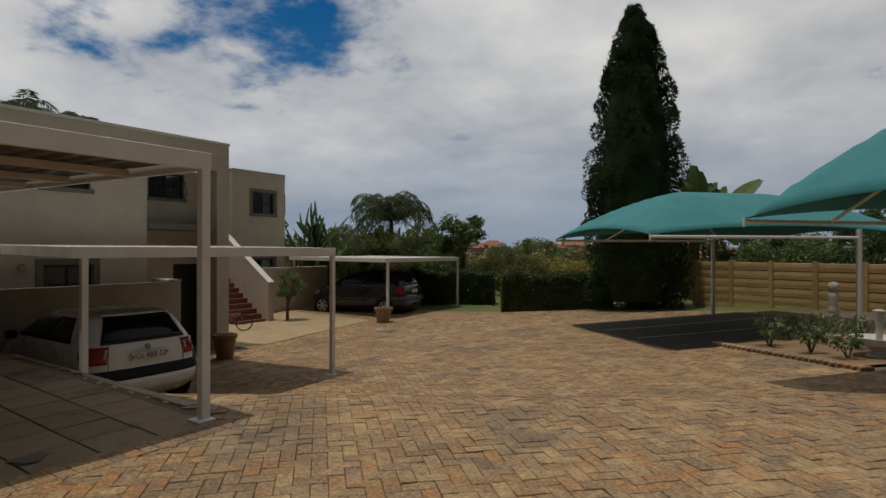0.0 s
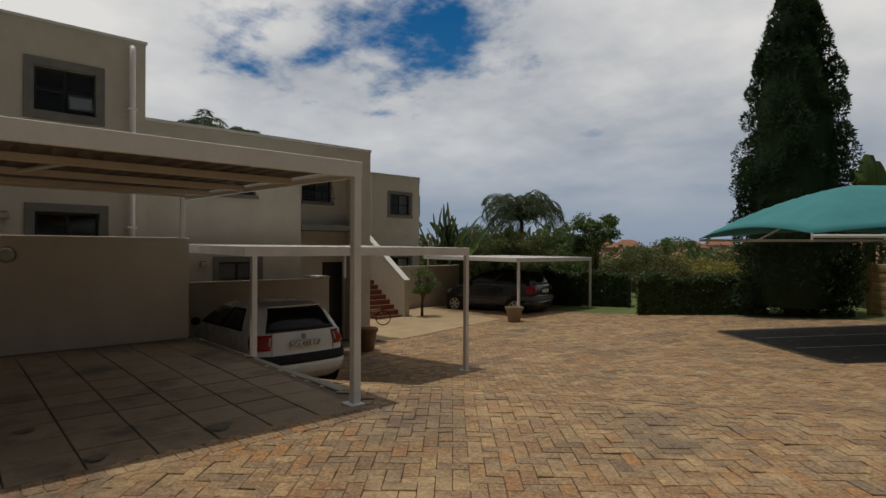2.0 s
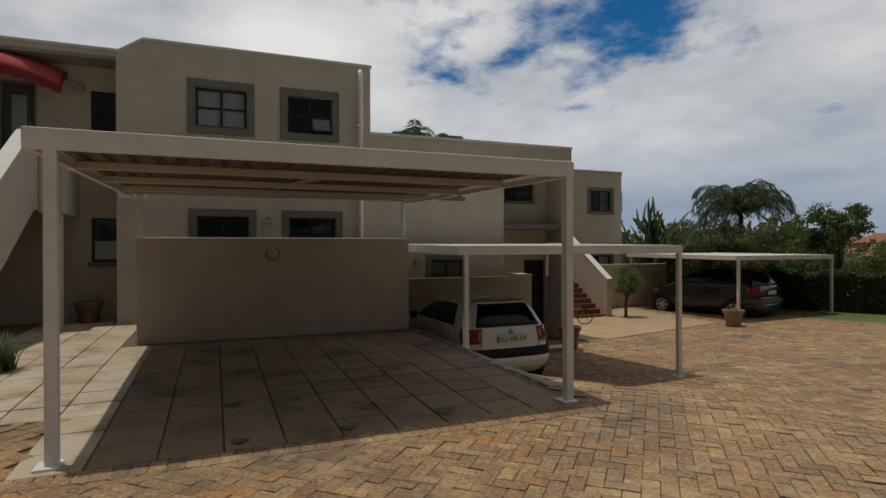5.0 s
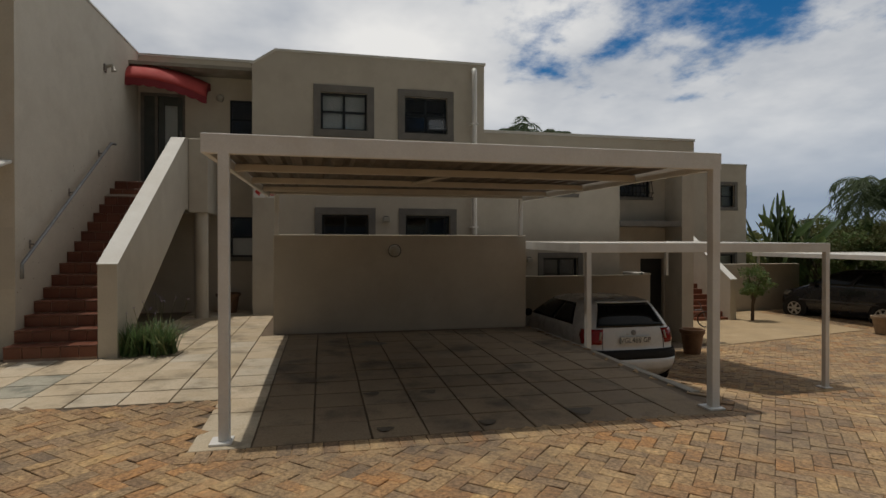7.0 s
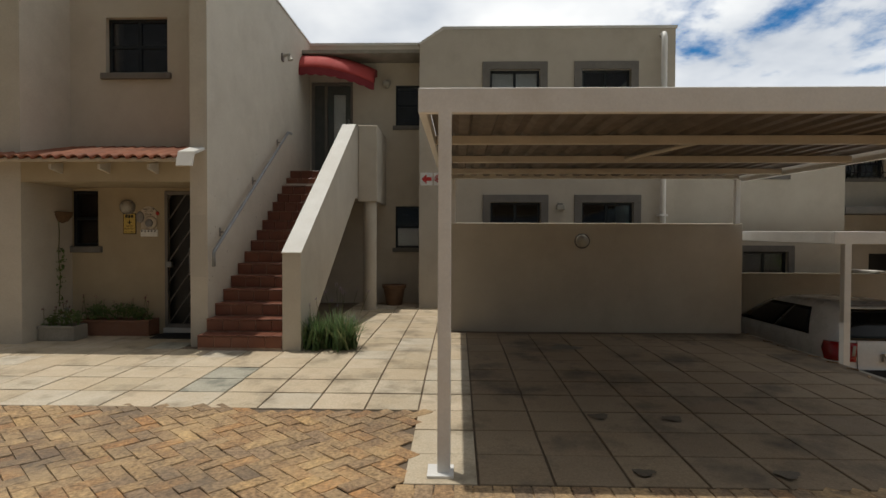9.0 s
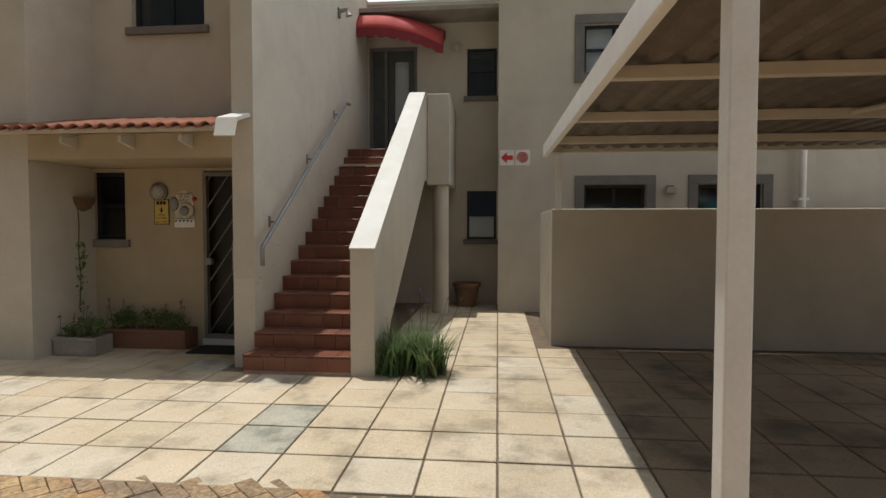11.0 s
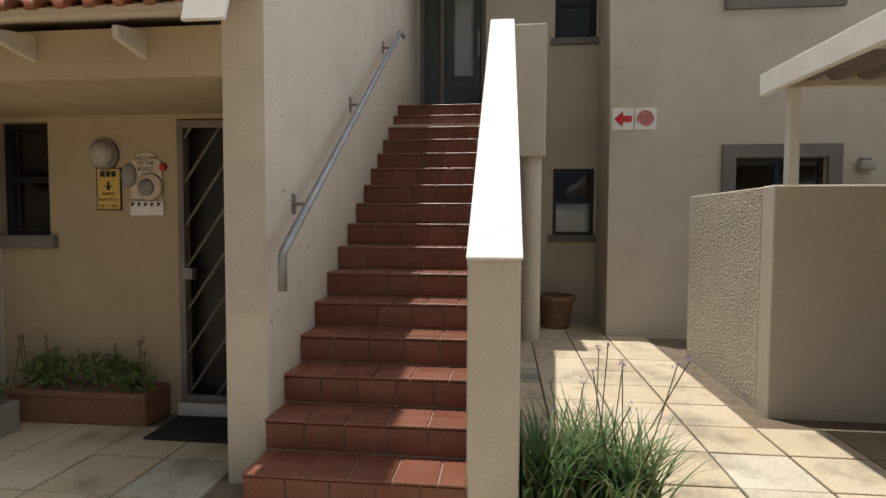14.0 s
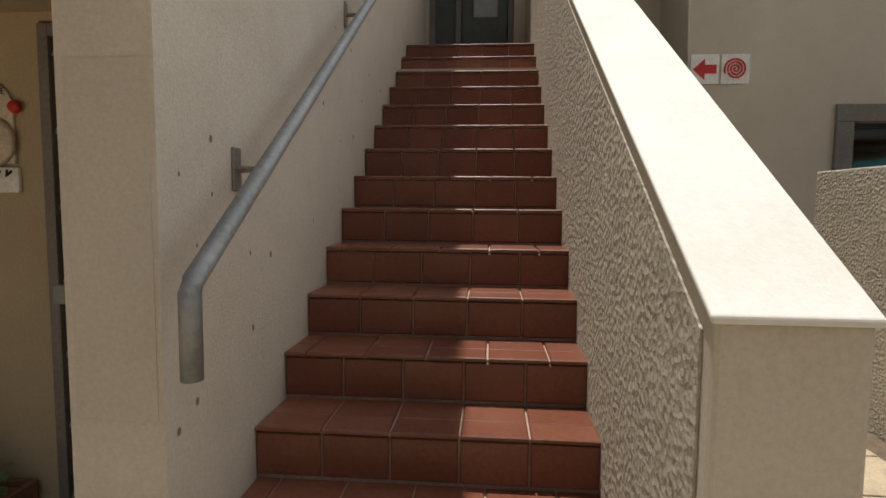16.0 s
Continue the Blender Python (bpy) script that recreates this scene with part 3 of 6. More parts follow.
for i in range(3):
    y = -6.45 + 0.62 * i
    structure(Shape().prism([(-8.056, 2.40), (-7.84, 2.36), (-7.84, 2.30), (-8.056, 2.26)], y, y + 0.035, "y").make("rafter_end", PURLIN, bevel=0.004), "cream rafter end under the porch roof", "rafter")
structure(Shape().box(-7.83, -7.3, 2.385, -7.79, -4.80, 2.44).make("fascia_porch", PURLIN, bevel=0.004), "cream fascia board under roof tiles", "fascia")
structure(Shape().prism([(-9.0, 2.72), (-7.76, 2.42), (-7.76, 2.395), (-9.0, 2.69)], -7.3, -4.80, "y").make("roof_deck_porch", PURLIN), "boarded deck under the roof tiles", "roof")
structure(Shape().prism([(-8.049, 2.60), (-7.76, 2.505), (-7.70, 2.32), (-7.72, 2.315), (-7.78, 2.47), (-8.049, 2.56)], -4.78, -4.575, "y").make("barge_end", COPING, bevel=0.006), "white-painted barge end of the porch roof", "trim")

# ---- boundary walls ----
BW = thing("screen_wall", "low beige plastered screen wall at the back of the carport", "wall", kind="structure")
Shape().box(-9.60, -1.497, -0.2, -9.41, 2.86, 1.69).make("front_face", PLASTER, BW, bevel=0.012)
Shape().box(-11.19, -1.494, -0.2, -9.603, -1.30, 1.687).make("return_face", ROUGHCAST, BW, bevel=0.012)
structure(Shape().box(-12.0, 2.67, -0.2, -9.603, 2.86, 1.685).make("wall_screen_end", PLASTER, bevel=0.012), "low plastered return wall")
KERB = structure(Shape().box(-9.4, 2.92, -1.3, -4.9, 3.04, 0.035).make("kerb_carport", CONCRETE, bevel=0.015), "raised concrete edge of the carport slab", "kerb")
structure(Shape().box(-12.2, 2.9, -1.3, -12.0, 7.0, 0.80).make("wall_second_screen", PLASTER, bevel=0.012), "low plastered wall behind the parked hatchback")

structure(Shape().box(-12.899, 6.80, -1.3, -12.203, 6.998, 0.80).make("wall_second_return", PLASTER, bevel=0.012), "low plastered return wall")
structure(Shape().box(-12.899, 6.78, 0.804, -11.99, 7.01, 0.845).make("coping_second_return", COPING, bevel=0.006), "white-painted coping on a low wall", "coping")

# ---- second unit ----
make_wall("wall_second_front", "beige plastered two-storey wall with a flat parapet", PLASTER, "x", -12.9, -0.25, 2.87, 6.70, -1.2, 3.55,
          holes=[(4.62, 5.55, 0.32, 1.20), (4.6, 5.5, 2.80, 3.40)])
structure(Shape().box(-13.15, 2.87, 3.55, -12.9, 8.84, 4.23).make("wall_second_parapet", PLASTER), "beige plastered parapet over the recess")
structure(Shape().box(-13.17, 2.88, 4.234, -12.88, 8.86, 4.30).make("coping_second", COPING), "white-painted coping", "coping")
structure(Shape().box(-20, 8.50, -1.2, -12.903, 8.84, 3.55).make("wall_second_fin", PLASTER), "plastered end wall of the second unit")
make_wall("wall_second_recess", "shaded plastered wall inside the recess", PLASTER, "x", -13.65, -0.2, 6.70, 8.50, -1.2, 3.55,
          holes=[(7.12, 8.05, 2.83, 3.45), (7.75, 8.45, -1.05, 1.15)])
make_wall("wall_second_cheek", "plastered side of the recess", PLASTER, "y", 6.70, -0.2, -13.65, -13.15, -1.2, 3.55)
structure(Shape().box(-13.65, 6.72, 2.0, -12.905, 8.48, 2.15).make("ledge_second", GREYTRIM, bevel=0.01), "grey ledge in the recess", "ledge")
structure(Shape().box(-20, 2.9, 3.6, -13.16, 8.5, 3.7).make("roof_second", CONCRETE), "flat concrete roof slab", "roof")
structure(Shape().box(-13.80, 7.75, -1.05, -13.75, 8.45, 1.15).make("door_second", DOORDARK), "dark wooden front door in the recess", "door")
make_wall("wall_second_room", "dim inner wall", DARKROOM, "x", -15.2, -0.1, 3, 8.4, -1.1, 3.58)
window_x("window_9", -12.9, 4.62, 5.55, 0.32, 1.20, rows=1, surround=0.13)
window_x("window_10", -12.9, 4.6, 5.5, 2.80, 3.40, rows=1)
window_x("window_11", -13.65, 7.12, 8.05, 2.83, 3.45, rows=2)
GR = Shape()
for i in range(8):
    GR.tube([(-13.52, 7.14 + 0.12 * i, 2.80), (-13.42, 7.14 + 0.12 * i, 2.92), (-13.50, 7.14 + 0.12 * i, 3.25)], 0.010, 6)
GR.tube([(-13.50, 7.10, 3.24), (-13.50, 8.02, 3.24)], 0.01, 6).tube([(-13.43, 7.10, 2.92), (-13.43, 8.02, 2.92)], 0.01, 6)
tagged(GR.make("window_guard", INK), "black iron guard bars in front of a window", "window guard", kind="structure")

# ---- third unit: tower with cut corner, stairs ----
TOP3 = 4.70
make_wall("wall_tower_front", "beige plastered tower wall with a window", PLASTER, "x", -19.2, -0.25, 13.3, 15.85, -1.3, TOP3, holes=[(14.22, 15.31, 3.02, 3.90), (14.1, 15.3, 0.3, 1.15)])
structure(Shape().prism([(-19.2, 15.85), (-20.4, 16.85), (-20.6, 16.65), (-19.45, 15.70)], -1.3, TOP3, "z").make("wall_tower_cut", PLASTER), "cut corner of the plastered tower")
structure(Shape().prism([(-20.4, 16.85), (-24.5, 16.85), (-24.5, 16.6), (-20.6, 16.65)], -1.3, TOP3, "z").make("wall_tower_side", PLASTER), "side of the plastered tower")
structure(Shape().prism([(-19.17, 13.28), (-19.17, 15.86), (-20.4, 16.88), (-24.5, 16.88), (-24.5, 13.28)], TOP3 + 0.004, TOP3 + 0.04, "z").make("roof_tower", COPING), "white-edged flat roof of the tower", "roof")
make_wall("wall_tower_link", "plastered wall at the stair head", PLASTER, "x", -20.0, -0.25, 8.84, 13.3, -1.3, 4.5, holes=[(12.55, 12.95, 2.2, 3.9)])
make_wall("wall_tower_inner", "plastered tower side wall", PLASTER, "y", 13.3, 0.2, -24.5, -19.45, -1.3, TOP3)
make_wall("wall_tower_room", "dim inner wall", DARKROOM, "x", -21.5, -0.1, 13.55, 16.4, -1.2, 4.6)
window_x("window_12", -19.2, 14.22, 15.31, 3.02, 3.90, surround=0.13)
window_x("window_13", -19.2, 14.1, 15.3, 0.3, 1.15, surround=0.13)
window_x("window_14", -20.0, 12.55, 12.95, 2.2, 3.9, cols=1)
CW = Shape().box(-0.02, -0.28, 3.05, 0.02, 0.28, 3.95, pose(-19.8, 16.36, 0, 0, 0, 50))
structure(CW.make("window_15", WINFRAME), "narrow black window on the cut corner", "window")

# ---- red stairs ----
STEPS, RISE, RUN, X0, Z0 = 16, 0.1645, 0.2545, -7.75, 0.095


def tile_piece(w, d, h):
    """One clay tile with eased edges, lying flat at its centre."""
    e = 0.004
    b = [(-w / 2, -d / 2, 0), (w / 2, -d / 2, 0), (w / 2, d / 2, 0), (-w / 2, d / 2, 0)]
    m = [(x, y, h - e) for x, y, _ in b]
    t = [(math.copysign(abs(x) - e, x), math.copysign(abs(y) - e, y), h) for x, y, _ in b]
    s = Shape().add(b + m + t, [(i, (i + 1) % 4, 4 + (i + 1) % 4, 4 + i) for i in range(4)] + [(4 + i, 4 + (i + 1) % 4, 8 + (i + 1) % 4, 8 + i) for i in range(4)] + [(8, 9, 10, 11)])
    return s


def stairs():
    ya, yb = -4.548, -3.50
    core = Shape()
    for k in range(STEPS):
        x1 = X0 - RUN * k - 0.012
        core.box(-13.0 if k == STEPS - 1 else x1 - RUN - 0.3, ya + 0.001, Z0 + RISE * k - (0.25 if k else 0.15), x1, yb - 0.001, Z0 + RISE * (k + 1) - 0.010)
    st = core.make("outdoor_stairs", GROUT)
    tagged(st, "outdoor stairs clad in red quarry tiles, worn and dusty", "stairs", kind="structure")
    n, gap = 5, 0.007
    w = (yb - ya) / n
    rng = random.Random(4)
    riser = tile_piece(w - gap, RISE - 0.030, 0.011).mesh("riser_tile", QUARRY)
    tread = tile_piece(w - gap, 0.150, 0.010).mesh("tread_tile", QUARRY)
    nose = tile_piece(w - gap, 0.115, 0.013).mesh("nosing_tile", QUARRY)
    slip = 0.38 * w
    tread_cut = tile_piece(slip - gap, 0.150, 0.010).mesh("tread_tile", QUARRY)
    nose_cut = tile_piece(slip - gap, 0.115, 0.013).mesh("nosing_tile", QUARRY)
    tread_end = tile_piece(w - slip - gap, 0.150, 0.010).mesh("tread_tile", QUARRY)
    nose_end = tile_piece(w - slip - gap, 0.115, 0.013).mesh("nosing_tile", QUARRY)
    for k in range(STEPS):
        x, z = X0 - RUN * k, Z0 + RISE * k
        row = []
        for i in range(n):
            y = ya + w * (i + 0.5)
            row.append((riser, pose(x - 0.012, y, z + RISE / 2 - 0.004, 90, 0, 90)))
            ys = y if k % 2 else y + slip
            if k % 2 == 0 and i == n - 1:
                row.append((nose_end, pose(x - 0.050, yb - (w - slip) / 2, z + RISE - 0.012, 0, 0, 90)))
                row.append((tread_end, pose(x - 0.188, yb - (w - slip) / 2, z + RISE - 0.010, 0, 0, 90)))
                continue
            row.append((nose, pose(x - 0.050, ys, z + RISE - 0.012, 0, 0, 90)))
            row.append((tread, pose(x - 0.188, ys, z + RISE - 0.010, rng.uniform(-.2, .2), rng.uniform(-.2, .2), 90)))
        if k % 2 == 0:
            row.append((nose_cut, pose(x - 0.050, ya + slip / 2, z + RISE - 0.012, 0, 0, 90)))
            row.append((tread_cut, pose(x - 0.188, ya + slip / 2, z + RISE - 0.010, 0, 0, 90)))
        for data, m in row:
            ob = new(data.name, data)
            ob.matrix_world = m
            ob.parent = st
    for i in range(6):
        for j in range(4):
            ob = new("landing_tile", tread)
            ob.matrix_world = pose(-11.85 - 0.158 * i, ya + w * (j + 0.5), Z0 + RISE * STEPS - 0.010, 0, 0, 90)
            ob.parent = st


stairs()
BAL = thing("balustrade", "solid plastered stair balustrade with a white sloping top", "balustrade", kind="structure")
SLOPE = (3.56 - 1.276) / (11.37 - 7.76)
Shape().prism([(-7.76, -0.1), (-7.76, 1.27), (-11.37, 3.555), (-13.0, 3.555), (-13.0, 2.2), (-11.4, 2.2), (-8.55, 0.45), (-8.2, -0.1)], -3.50, -3.268, "y").make("plaster_body", PLASTER, BAL, bevel=0.010)
Shape().prism([(-7.752, 1.276), (-7.752, 1.262), (-11.365, 3.552), (-13.0, 3.552), (-13.0, 3.566), (-11.37, 3.566)], -3.508, -3.260, "y").make("white_top", COPING, BAL, bevel=0.004)
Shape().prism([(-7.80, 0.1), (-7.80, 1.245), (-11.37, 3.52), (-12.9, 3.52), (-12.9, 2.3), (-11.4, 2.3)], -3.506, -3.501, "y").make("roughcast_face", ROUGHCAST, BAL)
structure(Shape().box(-13.0, -3.262, 2.15, -11.62, -2.90, 3.60).make("landing_box", PLASTER, bevel=0.015), "plastered landing parapet beside the stair head")
structure(Shape().lathe([(0.13, 0.05), (0.13, 2.149)], -11.8, -3.06, 0, 28).make("landing_column", PLASTER, smooth=False), "round plastered column under the landing", "column")
structure(Shape().box(-13.0, -4.6, 2.2, -11.2, -3.5, 2.45).make("landing_slab", PLASTER), "landing slab", "slab")

HR = thing("handrail", "grey galvanised pipe handrail fixed to the wall", "handrail")
RY, RS_ = -4.412, 0.672
Shape().tube([(-7.925, RY, 1.09), (-7.925, RY, 1.262), (-7.94, RY, 1.285), (-11.0, RY, 1.285 + 3.06 * RS_), (-11.2, RY, 3.36)], 0.022, 14).make("pipe", GALV, HR, smooth=True)
for x in (-8.42, -9.62, -10.80):
    z = 1.285 + (-7.94 - x) * RS_
    Shape().tube([(x, -4.546, z - 0.08), (x, -4.45, z - 0.08), (x, RY, z - 0.01)], 0.010, 8).make("bracket", STEELBROWN, HR)
    Shape().box(x - 0.025, -4.548, z - 0.14, x + 0.025, -4.540, z - 0.02).make("plate", STEELBROWN, HR, bevel=0.004)

# head of the stairs: door and awning
DH = thing("stair_door", "dark-framed glazed door standing at the stair head", "door", kind="structure")
F = Shape()
for a, b, c, d in ((-4.52, -4.46, 2.74, 4.80), (-3.68, -3.62, 2.74, 4.80), (-4.46, -3.68, 4.74, 4.80), (-4.24, -4.18, 2.74, 4.74)):
    F.box(-13.12, a, c, -13.04, b, d)
F.make("door_frame", STEELBROWN, DH, bevel=0.004)
Shape().box(-13.10, -4.46, 2.74, -13.07, -4.24, 4.74).make("side_panel", DOORGREEN, DH)
L_ = Shape()
for a, b, c, d in ((-4.17, -4.05, 2.75, 4.73), (-3.79, -3.69, 2.75, 4.73), (-4.05, -3.79, 2.75, 3.42), (-4.05, -3.79, 4.55, 4.73)):
    L_.box(-13.10, a, c, -13.06, b, d)
L_.make("door_leaf", DOORGREEN, DH, bevel=0.004)
Shape().box(-13.085, -4.05, 3.42, -13.080, -3.79, 4.55).make("door_pane", GLASS, DH)
Shape().box(-13.12, -4.05, 3.42, -13.11, -3.79, 4.55).make("net_curtain", BLIND, DH)
Shape().box(-13.05, -3.73, 3.65, -13.0, -3.70, 4.0).make("pull_handle", GALV, DH)


def awning():
    """A half-round canvas hood over the door, with a scalloped valance."""
    root = thing("door_awning", "red canvas door hood with a scalloped valance", "awning")
    y0, y1, zt, zb, out = -4.58, -3.10, 5.30, 4.72, 0.85
    nx, ny = 10, 20
    top, val = Shape(), Shape()
    P = []
    for j in range(ny + 1):
        u = j / ny
        y = y0 + (y1 - y0) * u
        drop = 0.36 * max(0, u - 0.25) ** 1.7
        row = []
        for i in range(nx + 1):
            a = (math.pi / 2) * i / nx
            reach = out * (1 - 0.45 * u ** 2.5)
            row.append((-13.0 + reach * math.sin(a), y, zb + 0.14 - drop + (zt - zb - 0.14 - drop * 0.2) * math.cos(a)))
        P.append(row)
    n = nx + 1
    top.add([p for r in P for p in r], [(j * n + i, (j + 1) * n + i, (j + 1) * n + i + 1, j * n + i + 1) for j in range(ny) for i in range(nx)])
    ob = top.make("canvas", AWNING, root, smooth=True)
    ob.modifiers.new("t", "SOLIDIFY").thickness = 0.008
    edge = [P[j][nx] for j in range(ny + 1)] + [P[ny][i] for i in range(nx - 1, -1, -1)]
    vs, fs = [], []
    m = 4
    pts = []
    for a, b in zip(edge[:-1], edge[1:]):
        for k in range(m):
            pts.append(Vector(a).lerp(Vector(b), k / m))
    for i, p in enumerate(pts):
        sc = 0.135 + 0.025 * abs(math.sin(math.pi * i / 10.0))
        vs += [(p.x + 0.004, p.y, p.z), (p.x + 0.004, p.y, p.z - sc)]
    fs = [(2 * i, 2 * i + 2, 2 * i + 3, 2 * i + 1) for i in range(len(pts) - 1)]
    v = val.add(vs, fs).make("valance", AWNINGDARK, root)
    v.modifiers.new("t", "SOLIDIFY").thickness = 0.006


awning()


def round_lamp(name, label, m, r=0.09):
    root = thing(name, label, "wall lamp")
    root.matrix_world = m
    Shape().lathe([(r * 1.15, 0), (r * 1.15, 0.03), (r * 0.9, 0.035)], sides=24).make("base", STEELBROWN, root)
    Shape().lathe([(r * 0.95, 0.03), (r * 0.92, 0.055), (r * 0.75, 0.085), (r * 0.4, 0.105), (0.01, 0.112)], sides=24).make("lens", OPAL, root, smooth=True)
    return root


round_lamp("bulkhead_lamp", "round opal bulkhead lamp on the screen wall", pose(-9.41, 0.49, 1.42, 0, 90, 0), 0.10)
round_lamp("porch_lamp", "round caged bulkhead lamp on the porch wall", pose(-9.0, -6.14, 1.89, 0, 90, 0), 0.095)
GL = thing("globe_lamp", "white globe lamp on the wall by the stair door", "wall lamp")
Shape().lathe([(0.05, 0), (0.05, 0.03), (0.03, 0.05), (0.03, 0.08)]).make("base", STEELBROWN, GL)
Shape().lathe([(0.03, 0.06), (0.07, 0.09), (0.085, 0.14), (0.07, 0.19), (0.02, 0.22)]).make("globe", OPAL, GL, smooth=True)
GL.matrix_world = pose(-13.0, -2.88, 4.72, 0, 90, 0)
SL = thing("side_lamp", "small lamp bracket high on the stair wall", "wall lamp")
Shape().box(-0.05, -0.03, -0.07, 0.05, 0.0, 0.07).make("plate", STEELBROWN, SL, bevel=0.008)
Shape().tube([(0, 0, 0.03), (0.0, 0.10, 0.05), (0.0, 0.13, -0.05)], [0.03, 0.035, 0.05], 12).make("head", OPAL, SL)
SL.matrix_world = pose(-11.08, -4.518, 4.71)
VL = thing("box_lamp", "small cream box lamp between windows", "wall lamp")
Shape().box(-12.098, 0.57, 2.02, -12.0, 0.73, 2.12).make("body", OPAL, VL, bevel=0.012)
Shape().box(-12.098, 0.60, 2.125, -12.05, 0.70, 2.15).make("mount", STEELBROWN, VL)
WL = thing("box_lamp", "small cream box lamp beside a window", "wall lamp")
Shape().box(-12.898, 4.19, 1.10, -12.81, 4.33, 1.20).make("body", OPAL, WL, bevel=0.012)
Shape().box(-12.898, 4.21, 1.205, -12.86, 4.31, 1.23).make("mount", STEELBROWN, WL)
DP = thing("downpipe", "white rainwater downpipe with a bent head", "downpipe", kind="structure")
Shape().tube([(-12.10, 2.61, 5.42), (-12.0, 2.61, 5.42), (-11.97, 2.61, 5.36), (-11.97, 2.61, 5.2), (-11.97, 2.61, -0.1)], 0.055, 14).make("pipe", WHITESTEEL, DP, smooth=True)
for z in (4.2, 2.9, 1.9):
    Shape().box(-12.1, 2.53, z, -11.91, 2.69, z + 0.035).make("clip", WHITESTEEL, DP)

# ---- hose-reel signs ----
SG = thing("hose_sign", "pair of red and white fire-hose direction signs", "sign")
for y in (-2.105, -1.845):
    Shape().box(-12.098, y, 2.50, -12.090, y + 0.24, 2.755).make("board", SIGNWHITE, SG, bevel=0.003)
A = [(-2.085, 2.6275), (-1.985, 2.72), (-1.985, 2.665), (-1.885, 2.665), (-1.885, 2.59), (-1.985, 2.59), (-1.985, 2.535)]
Shape().prism([(y, z) for y, z in A], -12.090, -12.086, "x").make("arrow", SIGNRED, SG)
SP = Shape()
pts = [(-12.086, -1.725 + 0.095 * (k / 80) * math.cos(k * 0.28), 2.6275 + 0.095 * (k / 80) * math.sin(k * 0.28)) for k in range(4, 81)]
SP.tube(pts, 0.0085, 5)
SP.make("spiral", SIGNRED, SG)

# ---- porch things ----


def letters(body, size, m, mat, parent, name="lettering"):
    c = bpy.data.curves.new(name, "FONT")
    c.body, c.size, c.align_x, c.extrude = body, size, "CENTER", 0.001
    c.materials.append(mat)
    ob = new(name, c)
    ob.parent = parent
    ob.matrix_world = m
    return ob


RS = thing("security_sign", "yellow armed-reaction security sign with black lettering", "sign")
Shape().box(-8.998, -6.21, 1.50, -8.992, -6.02, 1.80).make("board", INK, RS)
Shape().box(-8.992, -6.20, 1.51, -8.989, -6.03, 1.79).make("face", SIGNYELLOW, RS)
for k in range(3):
    Shape().box(-8.989, -6.175 + 0.042 * k, 1.735, -8.986, -6.143 + 0.042 * k, 1.775).make("emblem_block", INK, RS)
Shape().tube([(-8.987, -6.115, 1.645), (-8.987, -6.115, 1.705)], [0.012, 0.004], 6).tube([(-8.987, -6.145, 1.67), (-8.987, -6.085, 1.67)], 0.004, 6).make("emblem", INK, RS)
for body, z, size in (("ARMED", 1.605, 0.030), ("REACTION", 1.565, 0.030), ("086 111 4021", 1.522, 0.026)):
    letters(body, size, pose(-8.9885, -6.115, z, 90, 0, 90), INK, RS)
PQ = thing("welcome_plaque", "cream ceramic welcome plaque with coat hooks", "plaque")
Shape().prism([(-5.83 + 0.115 * math.cos(a), 1.80 + 0.105 * math.sin(a)) for a in [math.pi * k / 12 for k in range(13)]] + [(-5.945, 1.58), (-5.715, 1.58)], -8.998, -8.985, "x").make("back", CREAMWARE, PQ, bevel=0.003)
Shape().box(-8.998, -5.95, 1.465, -8.98, -5.70, 1.565).make("hook_board", SIGNWHITE, PQ, bevel=0.004)
for k in range(5):
    Shape().tube([(-8.98, -5.92 + 0.048 * k, 1.55), (-8.955, -5.92 + 0.048 * k, 1.53), (-8.96, -5.92 + 0.048 * k, 1.555)], 0.005, 6).make("hook", INK, PQ)
BODY = Shape().lathe([(0.02, 0), (0.10, 0.004), (0.085, 0.02), (0.04, 0.032), (0.005, 0.035)], sides=20).make("rounded_relief", CREAMWARE, PQ, smooth=True)
BODY.matrix_world = pose(-8.986, -5.80, 1.665, 0, 90, 0)
T = Shape().lathe([(0.02, 0), (0.06, 0.004), (0.05, 0.02), (0.005, 0.028)], sides=20).make("grey_relief", SLATE, PQ, smooth=True)
T.matrix_world = pose(-8.986, -5.955, 1.745, 0, 90, 0) @ Matrix.Diagonal((1.4, 1, 1, 1))
T = Shape().lathe([(0.02, 0), (0.06, 0.004), (0.045, 0.02), (0.005, 0.03)], sides=20).make("grey_patch", SLATE, PQ, smooth=True)
T.matrix_world = pose(-8.960, -5.81, 1.66, 0, 90, 0)
T = Shape().lathe([(0.02, 0), (0.028, 0.004), (0.02, 0.02), (0.005, 0.024)], sides=14).make("red_relief", SIGNRED, PQ, smooth=True)
T.matrix_world = pose(-8.986, -5.70, 1.80, 0, 90, 0)
for body, z in (("WELCOME", 1.85), ("TO THE", 1.815), ("ROOST", 1.775)):
    letters(body, 0.036, pose(-8.9835, -5.83, z, 90, 0, 90), INK, PQ)

